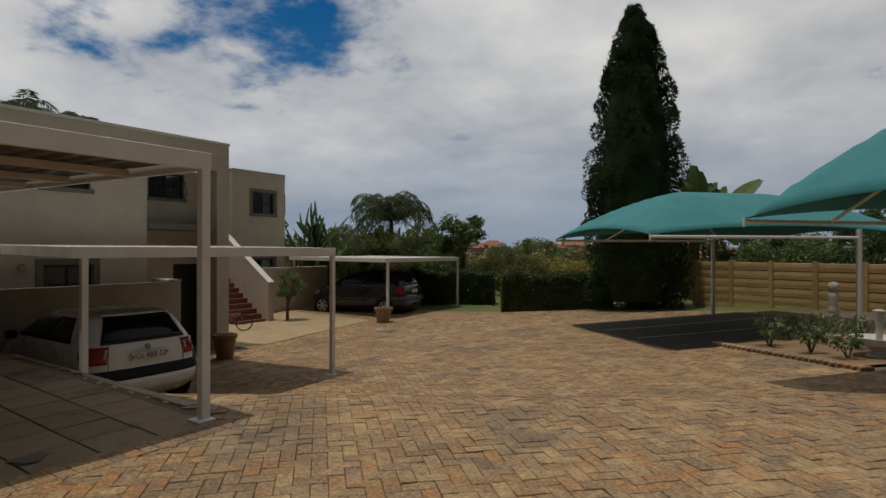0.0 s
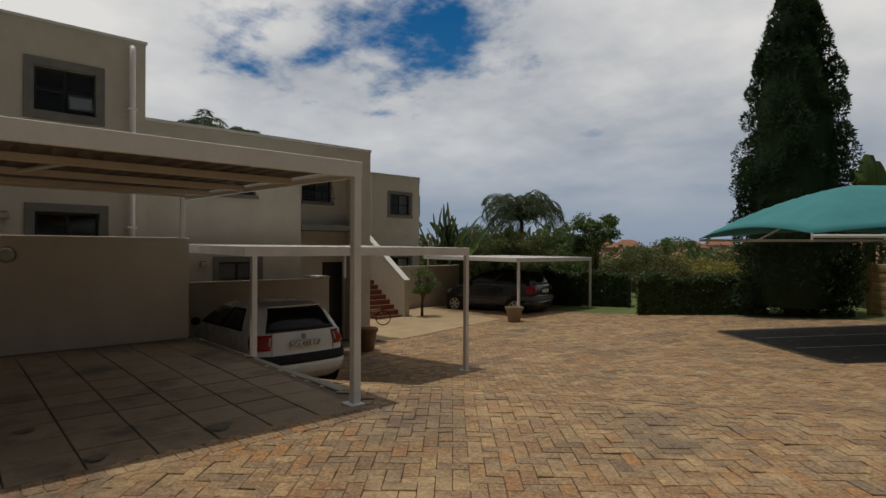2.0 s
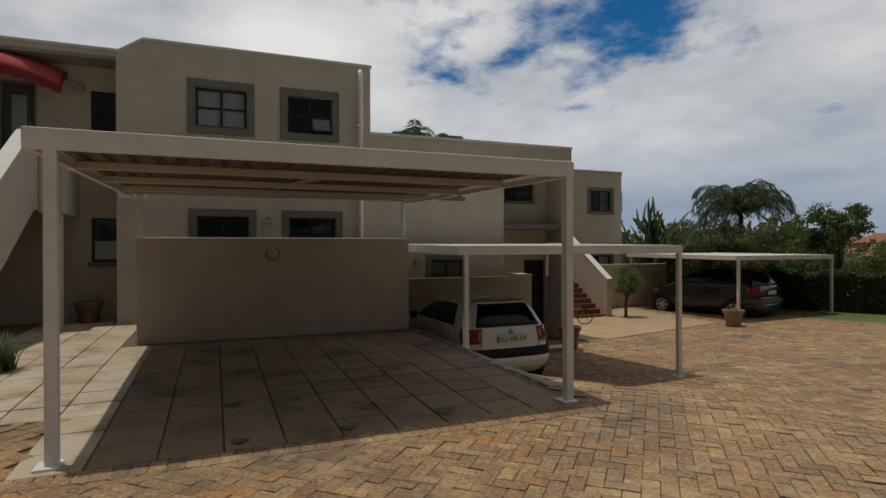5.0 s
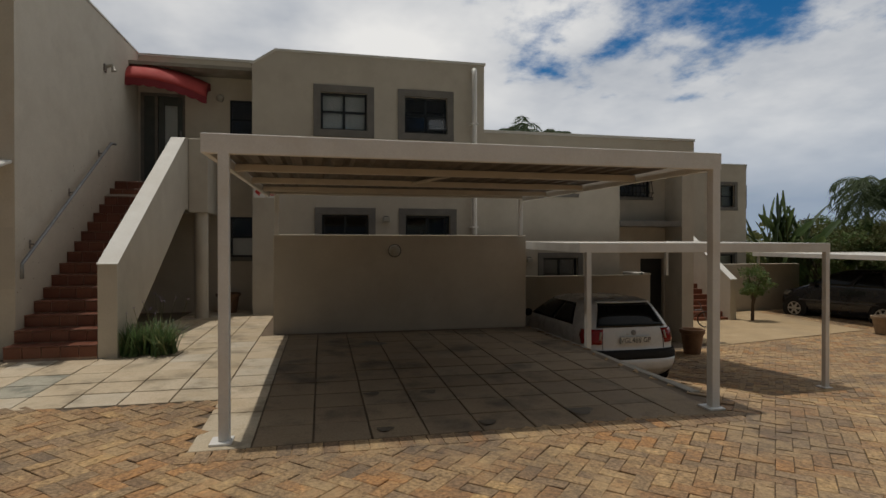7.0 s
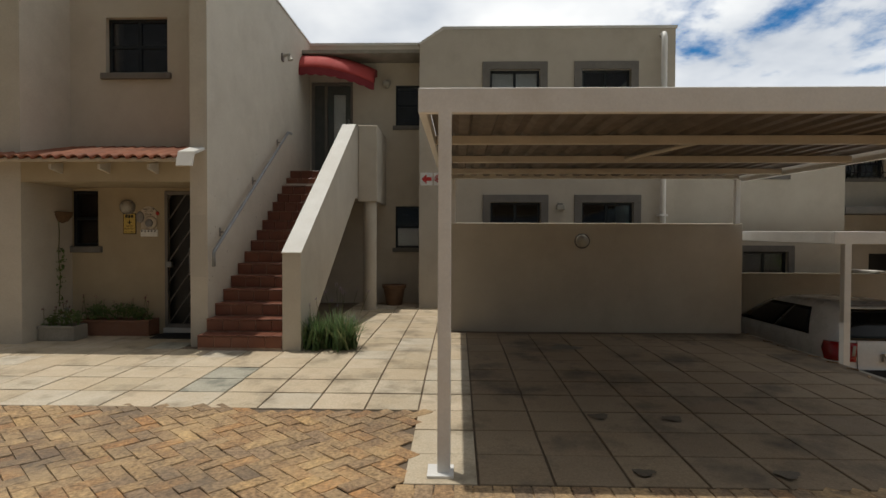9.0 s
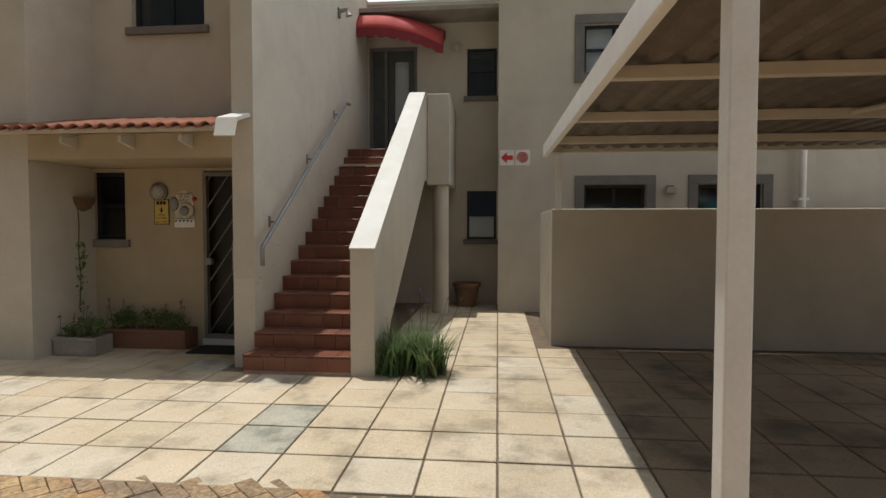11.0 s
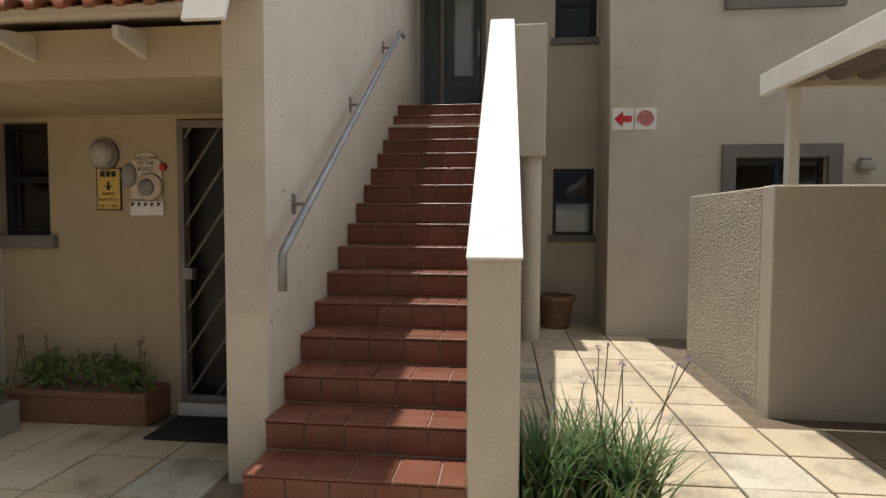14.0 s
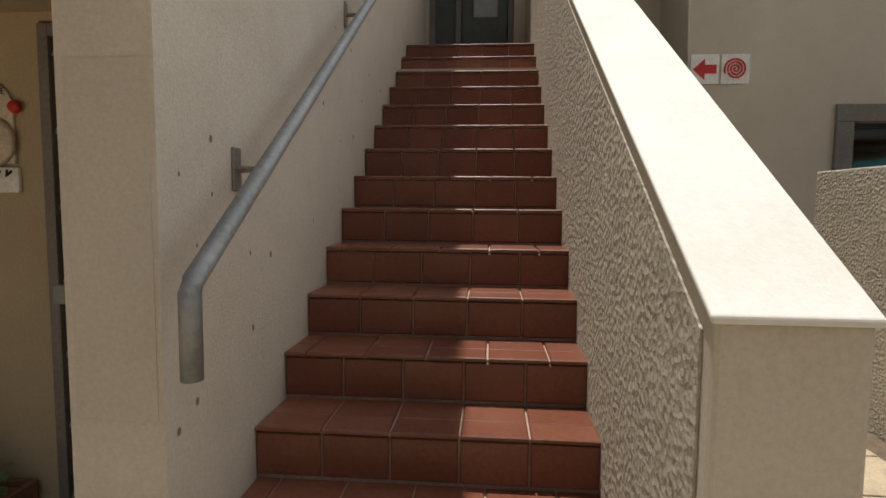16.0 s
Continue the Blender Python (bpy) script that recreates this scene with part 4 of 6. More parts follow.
GD = thing("security_gate", "grey steel security gate with slanted bars over a dark door", "gate", kind="structure")
G_ = Shape()
for a, b, c, d in ((-5.60, -5.555, 0.15, 2.12), (-4.845, -4.80, 0.15, 2.12), (-5.555, -4.845, 2.07, 2.12), (-5.555, -4.845, 0.15, 0.20)):
    G_.box(-9.03, a, c, -8.985, b, d)
G_.make("gate_frame", STEELBROWN, GD, bevel=0.004)
BR = Shape()
for k in range(-3, 9):
    z_a = 0.20 + 0.30 * k
    ya, za, yb, zb = -5.555, z_a, -4.845, z_a + 1.02
    if za < 0.20:
        ya, za = ya + (0.20 - za) / 1.02 * 0.71, 0.20
    if zb > 2.07:
        yb, zb = yb - (zb - 2.07) / 1.02 * 0.71, 2.07
    if yb - ya > 0.03:
        BR.tube([(-9.01, ya, za), (-9.01, yb, zb)], 0.009, 6)
BR.make("slanted_bars", STEELBROWN, GD)
Shape().box(-9.04, -5.58, 1.02, -8.98, -5.50, 1.10).make("lock_box", GALV, GD, bevel=0.004)
Shape().box(-9.16, -5.59, 0.15, -9.12, -4.81, 2.12).make("door_panel", DOORDARK, GD)
Shape().box(-9.12, -5.30, 0.9, -9.10, -5.27, 1.3).make("door_pull", GALV, GD)
Shape().box(-9.18, -5.62, 0.05, -8.97, -4.79, 0.145).make("threshold", COPING, GD, bevel=0.008)
MAT = tagged(Shape().box(-8.90, -5.56, 0.072, -8.50, -4.90, 0.088).make("door_mat", MATTE, bevel=0.005), "black door mat on the pavers by the gate", "mat")
structure(Shape().box(-8.99, -7.148, 0.98, -8.2, -7.14, 1.0).make("wall_line", INK), "thin dark cable along the porch side wall", "cable")

# ---- carports ----


def carport(name, label, xf, xb, y0, y1, zf, zb, floor, posts_back, fascia=0.15):
    """A flat carport: square posts on plates, fascia beams, purlins and ribbed sheeting. floor: the ground at each front post."""
    root = thing(name, label, "carport", "white carports")
    pw = 0.04

    def zr(x):
        return zf + (zb - zf) * (x - xf) / (xb - xf)
    for y, fl in zip((y0 + 0.16, y1 - 0.05), floor):
        Shape().box(xf - pw - 0.04, y - pw, fl, xf + pw - 0.04, y + pw, zf - fascia + 0.01).make("post", WHITESTEEL, root, bevel=0.006)
        Shape().box(xf - 0.13, y - 0.10, fl - 0.005, xf + 0.05, y + 0.06, fl + 0.012).make("base_plate", WHITESTEEL, root, bevel=0.003)
    for y, z in zip((y0 + 0.17, y1 - 0.11), posts_back):
        Shape().box(xb + 0.08, y - 0.035, z, xb + 0.15, y + 0.035, zr(xb) - 0.12).make("back_post", WHITESTEEL, root, bevel=0.006)
    Shape().box(xf - 0.05, y0, zf - fascia, xf + 0.0, y1, zf).make("front_beam", WHITESTEEL, root, bevel=0.006)
    for y in (y0, y1 - 0.05):
        Shape().prism([(xf - 0.052, zf - fascia + 0.002), (xf - 0.052, zf - 0.002), (xb, zb - 0.002), (xb, zb - fascia + 0.002)], y, y + 0.05, "y").make("side_beam", WHITESTEEL, root, bevel=0.006)
    Shape().box(xb, y0 + 0.051, zb - 0.10, xb + 0.05, y1 - 0.051, zb - 0.01).make("back_beam", PURLIN, root, bevel=0.006)
    L = xf - xb
    for k in (0.27, 0.53, 0.78):
        x = xf - L * k
        Shape().box(x - 0.03, y0 + 0.052, zr(x) - 0.135, x + 0.03, y1 - 0.052, zr(x) - 0.065).make("purlin", PURLIN, root, bevel=0.005)
    x1, x2 = xf - L * 0.27, xf - L * 0.53
    ym = (y0 + y1) / 2
    Shape().tube([(x1, ym + 0.1, zr(x1) - 0.1), (x2, ym - 0.2, zr(x2) - 0.1)], 0.02, 8).make("brace", PURLIN, root)
    n = int((y1 - y0 - 0.11) / 0.19)
    prof = []
    a = y0 + 0.055
    for i in range(n):
        b = a + 0.19 * i
        prof += [(b, 0.0), (b + 0.075, 0.0), (b + 0.10, 0.032), (b + 0.155, 0.032)]
    prof.append((y1 - 0.055, 0.0))
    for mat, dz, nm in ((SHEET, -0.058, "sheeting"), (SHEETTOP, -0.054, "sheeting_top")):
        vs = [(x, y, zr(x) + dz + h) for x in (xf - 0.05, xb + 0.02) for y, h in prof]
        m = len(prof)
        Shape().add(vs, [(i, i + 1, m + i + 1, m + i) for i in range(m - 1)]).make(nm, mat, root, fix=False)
    return root


carport("carport", "white steel carport with ribbed brown sheeting over pavers", -4.36, -9.45, -1.60, 2.84, 2.35, 2.45, (0.025, 0.025), (1.68, 1.68))
carport("carport", "white steel carport over the parked hatchback", -7.69, -12.2, 3.06, 7.60, 1.55, 1.62, (-0.5, -0.87), (0.78, 0.78))
carport("carport", "white steel carport over the dark parked car", -12.86, -18.0, 15.1, 19.85, 1.22, 1.26, (-1.05, -0.97), (0.8, 0.0))
structure(Shape().box(-18.2, 13.2, -1.3, -18.0, 17.2, 0.82).make("wall_third_screen", PLASTER, bevel=0.012), "low plastered wall behind the dark car")

# ---- cars ----
# level slices of a small hatchback: height, rear end, front end, half width, depth of the rounded front
SLICES = [(0.20, 0.12, 3.50, 0.74, 0.70), (0.30, 0.00, 3.60, 0.80, 0.70), (0.46, -0.05, 3.66, 0.83, 0.75), (0.64, -0.03, 3.64, 0.835, 0.80), (0.67, 0.02, 3.62, 0.835, 0.80), (0.80, 0.03, 3.52, 0.83, 0.85),
          (0.90, 0.045, 3.15, 0.82, 0.60), (1.00, 0.07, 2.86, 0.80, 0.45), (1.06, 0.11, 2.74, 0.775, 0.42), (1.22, 0.20, 2.46, 0.70, 0.40), (1.36, 0.30, 2.16, 0.63, 0.40), (1.42, 0.38, 2.00, 0.59, 0.40), (1.465, 0.52, 1.80, 0.50, 0.35), (1.49, 0.85, 1.50, 0.28, 0.25)]
LADDER = [k[0] for k in SLICES]


def car(name, label, m, paint, lower, scale, wheel_r, axles, half_track, plate=""):
    """A hatch-backed car lofted from level slices; glass, lamps and bumpers lie on its skin. scale: along, across and up."""
    root = thing(name, label, "car")
    sx, sy, sz = scale

    def skin(z, side, u, off=0.0):
        """A point of the skin: u from 0 (middle of the tail) by 1 (end of the rear corner) and 2 (start of the front corner) to 3 (middle of the nose)."""
        xr, xf, w, rf = [float(np.interp(z, LADDER, [k[c] for k in SLICES])) for c in (1, 2, 3, 4)]
        rr = 0.34
        if u <= 1:
            a, e = u * math.pi / 2, 2 / 3.4
            x, y = xr + rr * (1 - math.cos(a) ** e if a < 1.57 else 1), w * math.sin(a) ** e
            nx, ny = -math.cos(a), math.sin(a)
        elif u <= 2:
            x, y, nx, ny = xr + rr + (xf - rf - xr - rr) * (u - 1), w, 0, 1
        else:
            a, e = (3 - u) * math.pi / 2, 2 / 2.6
            x, y = xf - rf * (1 - math.cos(a) ** e if a < 1.57 else 1), w * math.sin(a) ** e
            nx, ny = math.cos(a), math.sin(a)
        return ((x + nx * off) * sx, side * (y + ny * off) * sy, (z + off * 0.3) * sz)

    us = [k / 14 for k in range(15)] + [1 + k / 8 for k in range(1, 9)] + [2 + k / 10 for k in range(1, 11)]
    loop = [(1, u) for u in us] + [(-1, u) for u in us[-2:0:-1]]
    zs = sorted(set(LADDER) | {0.38, 0.55, 0.73, 0.85, 0.95, 1.14, 1.29})
    n = len(loop)
    b = Shape().add([skin(z, sd, u) for z in zs for sd, u in loop],
                    [(j * n + i, j * n + (i + 1) % n, (j + 1) * n + (i + 1) % n, (j + 1) * n + i) for j in range(len(zs) - 1) for i in range(n)] + [tuple(range(n))[::-1], tuple((len(zs) - 1) * n + i for i in range(n))])
    b.make("body", paint, root, smooth=True)

    def patch(nm, mat, z0, z1, edge, off, nu=14, nz=6):
        """A raised piece on the skin between two heights; edge(k) gives its two ends as signed u, k running 0 to 1 upwards."""
        sh, vs = Shape(), []
        for j in range(nz + 1):
            k = j / nz
            a, c = edge(k)
            for i in range(nu + 1):
                u = a + (c - a) * i / nu
                vs.append(skin(z0 + (z1 - z0) * k, 1 if u >= 0 else -1, abs(u), off))
        w = nu + 1
        sh.add(vs, [(j * w + i, j * w + i + 1, (j + 1) * w + i + 1, (j + 1) * w + i) for j in range(nz) for i in range(nu)])
        ob = sh.make(nm, mat, root, smooth=True)
        md = ob.modifiers.new("thick", "SOLIDIFY")
        md.thickness, md.offset = 0.012, 0
        return ob

    patch("rear_window", CARGLASS, 1.03, 1.405, lambda k: (-0.47 + 0.02 * k, 0.47 - 0.02 * k), 0.008, 20)
    patch("windscreen", CARGLASS, 1.02, 1.38, lambda k: (2.42, 3.0), 0.006)
    patch("windscreen", CARGLASS, 1.02, 1.38, lambda k: (-3.0, -2.42), 0.006)
    patch("spoiler", paint, 1.405, 1.44, lambda k: (-0.5, 0.5), 0.03, 16, 2)
    for sd in (1, -1):
        for a, c in ((1.12, 1.535), (1.55, 2.12)):
            patch("side_window", CARGLASS, 1.025, 1.375, lambda k: (sd * (a + (0.07 * k if a < 1.3 else 0)), sd * c), 0.006, 10)
        patch("tail_lamp", LAMPRED, 0.76, 1.0, lambda k: (sd * (0.36 - 0.03 * k), sd * (0.98 - 0.10 * abs(k - 0.6))), 0.012, 12, 5)
        patch("lamp_lens", OPAL, 0.83, 0.96, lambda k: (sd * (0.37 - 0.02 * k), sd * (0.41 - 0.02 * k)), 0.020, 4, 3)
        patch("headlamp", ALLOY, 0.68, 0.80, lambda k: (sd * 2.3, sd * 2.75), 0.01, 8, 3)
        Shape().lathe([(0.03, -0.075), (0.075, -0.05), (0.085, 0.04), (0.03, 0.07)], 2.45 * sx, sd * (0.90 * sy), 1.04 * sz, 12).make("mirror", INK, root, smooth=True)
        patch("door_strip", lower, 0.56, 0.60, lambda k: (sd * 1.2, sd * 2.0), 0.010, 8, 1)
    patch("bumper_strip", lower, 0.52, 0.665, lambda k: (-1.08, 1.08), 0.018, 28, 3)
    patch("bumper", paint, 0.30, 0.515, lambda k: (-1.06, 1.06), 0.014, 28, 3)
    for a in (-0.34, 0.34):
        patch("tailgate_gap", INK, 0.68, 1.02, lambda k: (a - 0.004, a + 0.004), 0.002, 1, 4)
    px = 0.026 * sx - 0.045
    Shape().box(px, -0.27, 0.775 * sz, px + 0.04, 0.27, 0.885 * sz).make("number_plate", PLATE, root, bevel=0.004)
    if plate:
        c = bpy.data.curves.new("plate_lettering", "FONT")
        c.body, c.size, c.align_x, c.extrude = plate, 0.115, "CENTER", 0.001
        c.materials.append(INK)
        t = new("plate_lettering", c)
        t.parent = root
        t.matrix_local = pose(px - 0.001, 0, 0.792 * sz, 90, 0, -90)
    Shape().lathe([(0.045, 0), (0.045, 0.008), (0.02, 0.012)], sides=16).make("badge", GALV, root).matrix_local = pose(0.05 * sx, 0, 0.945 * sz, 0, -86, 0)
    Shape().tube([(-0.0, 0.10, 0.93 * sz), (0.01, 0.16, 0.93 * sz)], 0.006, 6).make("key_plate", ALLOY, root)
    for ax in axles:
        for sgn in (1, -1):
            w = new("wheel")
            w.parent = root
            R = wheel_r
            Shape().lathe([(R * 0.62, -0.10), (R * 0.9, -0.105), (R, -0.07), (R, 0.07), (R * 0.9, 0.105), (R * 0.62, 0.10)], sides=28).make("tyre", RUBBER, w, smooth=True)
            rim = Shape().lathe([(R * 0.60, 0.06), (R * 0.62, 0.108), (R * 0.56, 0.108), (R * 0.52, 0.07), (0.05, 0.075), (0.04, 0.10), (0.005, 0.10)], sides=28)
            for k in range(6):
                rim.box(0.03, -0.035, 0.075, R * 0.56, 0.035, 0.104, pose(0, 0, 0, 0, 0, 60 * k))
            rim.make("rim", ALLOY, w)
            w.matrix_local = pose(ax, sgn * half_track, R, -90 * sgn, 0, 0)
            arch = Shape().lathe([(R * 1.15, 0), (R * 1.15, 0.02), (R * 0.6, 0.021)], sides=24).make("wheel_arch", RUBBER, root)
            arch.matrix_local = pose(ax, sgn * (half_track + 0.075), R * 1.02, -90 * sgn, 0, 0)
    root.matrix_world = m
    return root


car("hatchback", "dusty white hatchback car parked under the carport", pose(-8.25, 4.33, -0.88, 0, 0, 181), CARWHITE, RUBBER, (1, 1, 1), 0.29, (0.62, 2.95), 0.755, "VGL488 GP")
car("estate_car", "dark blue off-road car parked under the far carport", pose(-13.25, 17.28, -1.06, 0, 0, 193), CARDARK, CARGREY, (1.2, 1.12, 1.2), 0.37, (0.85, 3.6), 0.85)

# ---- plants ----


def leaves(name, mat, parent, pts, length, width, rng, aim=None, spread=1.0, fold=0.15):
    """Many small pointed leaves, one at each of pts (N x 3). aim: N x 3 main directions."""
    n = len(pts)
    d = rng.normal(size=(n, 3))
    if aim is not None:
        d = aim + spread * d * 0.5
    d /= np.linalg.norm(d, axis=1)[:, None] + 1e-9
    r = rng.normal(size=(n, 3))
    s = np.cross(d, r)
    s /= np.linalg.norm(s, axis=1)[:, None] + 1e-9
    up = np.cross(s, d)
    ln = length * rng.uniform(0.6, 1.25, n)[:, None]
    wd = width * rng.uniform(0.7, 1.2, n)[:, None]
    v = np.empty((n, 4, 3))
    v[:, 0] = pts
    v[:, 1] = pts + d * ln * 0.5 + s * wd * 0.5 + up * fold * wd
    v[:, 2] = pts + d * ln
    v[:, 3] = pts + d * ln * 0.5 - s * wd * 0.5 + up * fold * wd
    me = bpy.data.meshes.new(name)
    me.from_pydata(v.reshape(-1, 3).tolist(), [], np.arange(4 * n).reshape(-1, 4).tolist())
    me.materials.append(mat)
    ob = new(name, me)
    ob.parent = parent
    tagged(ob, kind="stuff")
    return ob


def blob_points(rng, centres, radii, per, shell=0.55):
    out, nrm = [], []
    for c, r in zip(centres, radii):
        d = rng.normal(size=(per, 3))
        d /= np.linalg.norm(d, axis=1)[:, None]
        k = rng.uniform(shell, 1.0, per)[:, None]
        out.append(np.array(c) + d * k * np.array(r))
        nrm.append(d)
    return np.concatenate(out), np.concatenate(nrm)


def cypress(x, y, h):
    rng = np.random.default_rng(5)
    z = ground_z(x, y) - 0.05
    root = thing("cypress_tree", "tall dense dark green cypress tree beside the hedge", "tree")
    Shape().tube([(x, y, z), (x + 0.05, y, z + 2), (x, y, z + 6)], [0.28, 0.22, 0.1], 12).make("trunk", BARK, root)

    def rad(k):
        return float(np.interp(k, [0, 0.08, 0.25, 0.40, 0.55, 0.70, 0.82, 0.92, 1.0], [1.4, 1.65, 1.76, 1.68, 1.52, 1.26, 0.95, 0.58, 0.12]))
    core = Shape().lathe([(rad(k / 14) * 0.72, h * (0.03 + 0.95 * k / 14)) for k in range(15)], x, y, z, 20).make("inner_foliage", LEAF_CYP, root)
    cs, rs = [], []
    for i in range(430):
        k = rng.uniform(0.02, 1.0) ** 0.9
        a = rng.uniform(0, 2 * math.pi)
        r = rad(k) * rng.uniform(0.74, 1.0)
        cs.append((x + r * math.cos(a), y + r * math.sin(a), z + h * k - 0.2))
        q = rng.uniform(0.20, 0.42) * (1 - 0.45 * k)
        rs.append((q, q, q * 1.35))
    p, n = blob_points(rng, cs, rs, 170, 0.75)
    aim = n * 1.0 + np.array((0, 0, 0.5))
    leaves("foliage", LEAF_CYP, root, p, 0.12, 0.05, rng, aim, 0.8)


cypress(-5.72, 20.6, 11.0)


def hedge(a, b, thick, h, seed, label):
    rng = np.random.default_rng(seed)
    root = thing("hedge", label, "hedge", "clipped hedges")
    a, b = Vector(a), Vector(b)
    L = (b - a).length
    d = (b - a).normalized()
    s = Vector((-d.y, d.x))
    z = ground_z(a.x, a.y) - 0.05
    c = Shape()
    corners = [a - s * thick * 0.42, b - s * thick * 0.42, b + s * thick * 0.42, a + s * thick * 0.42]
    c.add([(p.x, p.y, z) for p in corners] + [(p.x, p.y, z + h * 0.93) for p in corners], [(0, 1, 5, 4), (1, 2, 6, 5), (2, 3, 7, 6), (3, 0, 4, 7), (4, 5, 6, 7)])
    c.make("inner_foliage", LEAF_HEDGE, root)
    n = int(L * 3600)
    u, v, w = rng.uniform(0, L, n), rng.uniform(-0.5, 0.5, n), rng.uniform(0, 1, n)
    face = rng.integers(0, 5, n)
    v = np.where(face < 2, -0.5 + rng.uniform(0, 0.14, n), v)
    w = np.where((face == 2) | (face == 3), 1 - rng.uniform(0, 0.10, n), w)
    u = np.where(face == 4, np.where(rng.uniform(0, 1, n) < 0.5, rng.uniform(0, 0.1, n), L - rng.uniform(0, 0.1, n)), u)
    bump = 0.07 * np.sin(u * 3.1) + 0.05 * np.sin(u * 8.3 + v * 9) + rng.uniform(-0.05, 0.07, n)
    px = a.x + d.x * u + s.x * v * thick
    py = a.y + d.y * u + s.y * v * thick
    pz = z + w * (h + bump)
    leaves("foliage", LEAF_HEDGE, root, np.stack([px, py, pz], 1), 0.12, 0.065, rng)


hedge((-10.25, 18.9), (-6.7, 20.9), 0.95, 1.42, 1, "clipped dark green hedge along the yard end")
hedge((-15.6, 19.7), (-12.1, 21.5), 0.95, 1.42, 2, "clipped dark green hedge behind the far carport")


def tree(name, label, x, y, base, crown, mat, seed, clumps=26, per=150, leaf=(0.16, 0.07), spread=(1.2, 1.2, 0.9), trunk_r=0.09, blob=0.5):
    """A broadleaf tree or bush: leaning trunk, limbs, and clumps of leaves with gaps. crown: height of its middle above base."""
    rng = np.random.default_rng(seed)
    root = thing(name, label, "bush" if "bush" in name else "tree")
    top = Vector((x + rng.uniform(-0.2, 0.2), y, base + crown))
    wood = Shape()
    wood.tube([(x, y, base - 0.1), (x + 0.05, y - 0.04, base + crown * 0.45), top], [trunk_r, trunk_r * 0.8, trunk_r * 0.4], 8)
    cs, rs = [], []
    for i in range(clumps):
        dv = rng.normal(size=3)
        dv /= np.linalg.norm(dv)
        dv *= rng.uniform(0.35, 1.0) ** 0.6
        c = Vector((top.x + dv[0] * spread[0], top.y + dv[1] * spread[1], top.z + dv[2] * spread[2]))
        c.z = max(c.z, base + 0.12)
        if i < 10:
            wood.tube([(x + 0.04, y, base + crown * rng.uniform(0.3, 0.7)), c.lerp(top, 0.35), c], [trunk_r * 0.45, trunk_r * 0.25, 0.012], 6)
        q = blob * rng.uniform(0.6, 1.2)
        cs.append(tuple(c))
        rs.append((q, q, q * 0.75))
    wood.make("trunk", BARK, root)
    p, n = blob_points(rng, cs, rs, per, 0.35)
    leaves("foliage", mat, root, p, leaf[0], leaf[1], rng)
    return root


def palm(name, label, x, y, base, crown_z, fronds, reach, seed, droop=1.0, leaflet=0.42, trunk_r=0.13):
    """A feather palm: ringed trunk, arching ribs with hanging leaflets."""
    rng = np.random.default_rng(seed)
    root = thing(name, label, "palm tree")
    Shape().tube([(x, y, base + (crown_z - base) * k / 8) for k in range(9)], [trunk_r * (1.15 - 0.35 * k / 8 + 0.05 * (k % 2)) for k in range(9)], 10).make("trunk", BARK, root)
    ribs = Shape()
    P, A = [], []
    for i in range(fronds):
        az = 2 * math.pi * (i * 0.381966) + rng.uniform(-0.2, 0.2)
        el = rng.uniform(0.45, 1.5)
        ln = reach * rng.uniform(0.8, 1.1)
        pts = []
        p = Vector((x, y, crown_z))
        e = el
        for k in range(13):
            pts.append(p.copy())
            p = p + Vector((math.cos(az) * math.cos(e), math.sin(az) * math.cos(e), math.sin(e))) * ln / 12
            e -= droop * (0.05 + 0.028 * k)
        ribs.tube(pts, [0.022 - 0.0014 * k for k in range(13)], 5)
        side = Vector((-math.sin(az), math.cos(az), 0))
        for k in range(2, 13):
            for q in np.linspace(0, 1, 5)[:-1]:
                base_p = pts[k - 1].lerp(pts[k], q)
                d = (pts[k] - pts[k - 1]).normalized()
                for sg in (1, -1):
                    P.append(base_p)
                    A.append(side * sg * 0.75 + d * 0.55 + Vector((0, 0, -0.55)))
    ribs.make("ribs", LEAF_PALM, root)
    pts, aim = np.array(P), np.array(A)
    aim /= np.linalg.norm(aim, axis=1)[:, None]
    leaves("fronds", LEAF_PALM, root, pts, leaflet, 0.045, rng, aim, 0.25)


palm("feather_palm", "feather palm with drooping fronds beyond the carports", -19.4, 23.2, -1.2, 3.1, 44, 3.0, 3, 1.05, 0.66)
palm("roof_palm", "palm crown showing above the flat roof", -23, 7.6, -1.2, 6.2, 9, 1.6, 8, 1.1, 0.42)
palm("roof_palm", "thin palm crown showing above the flat roof", -23, 9.4, -1.2, 6.1, 7, 1.2, 9, 1.1, 0.36)


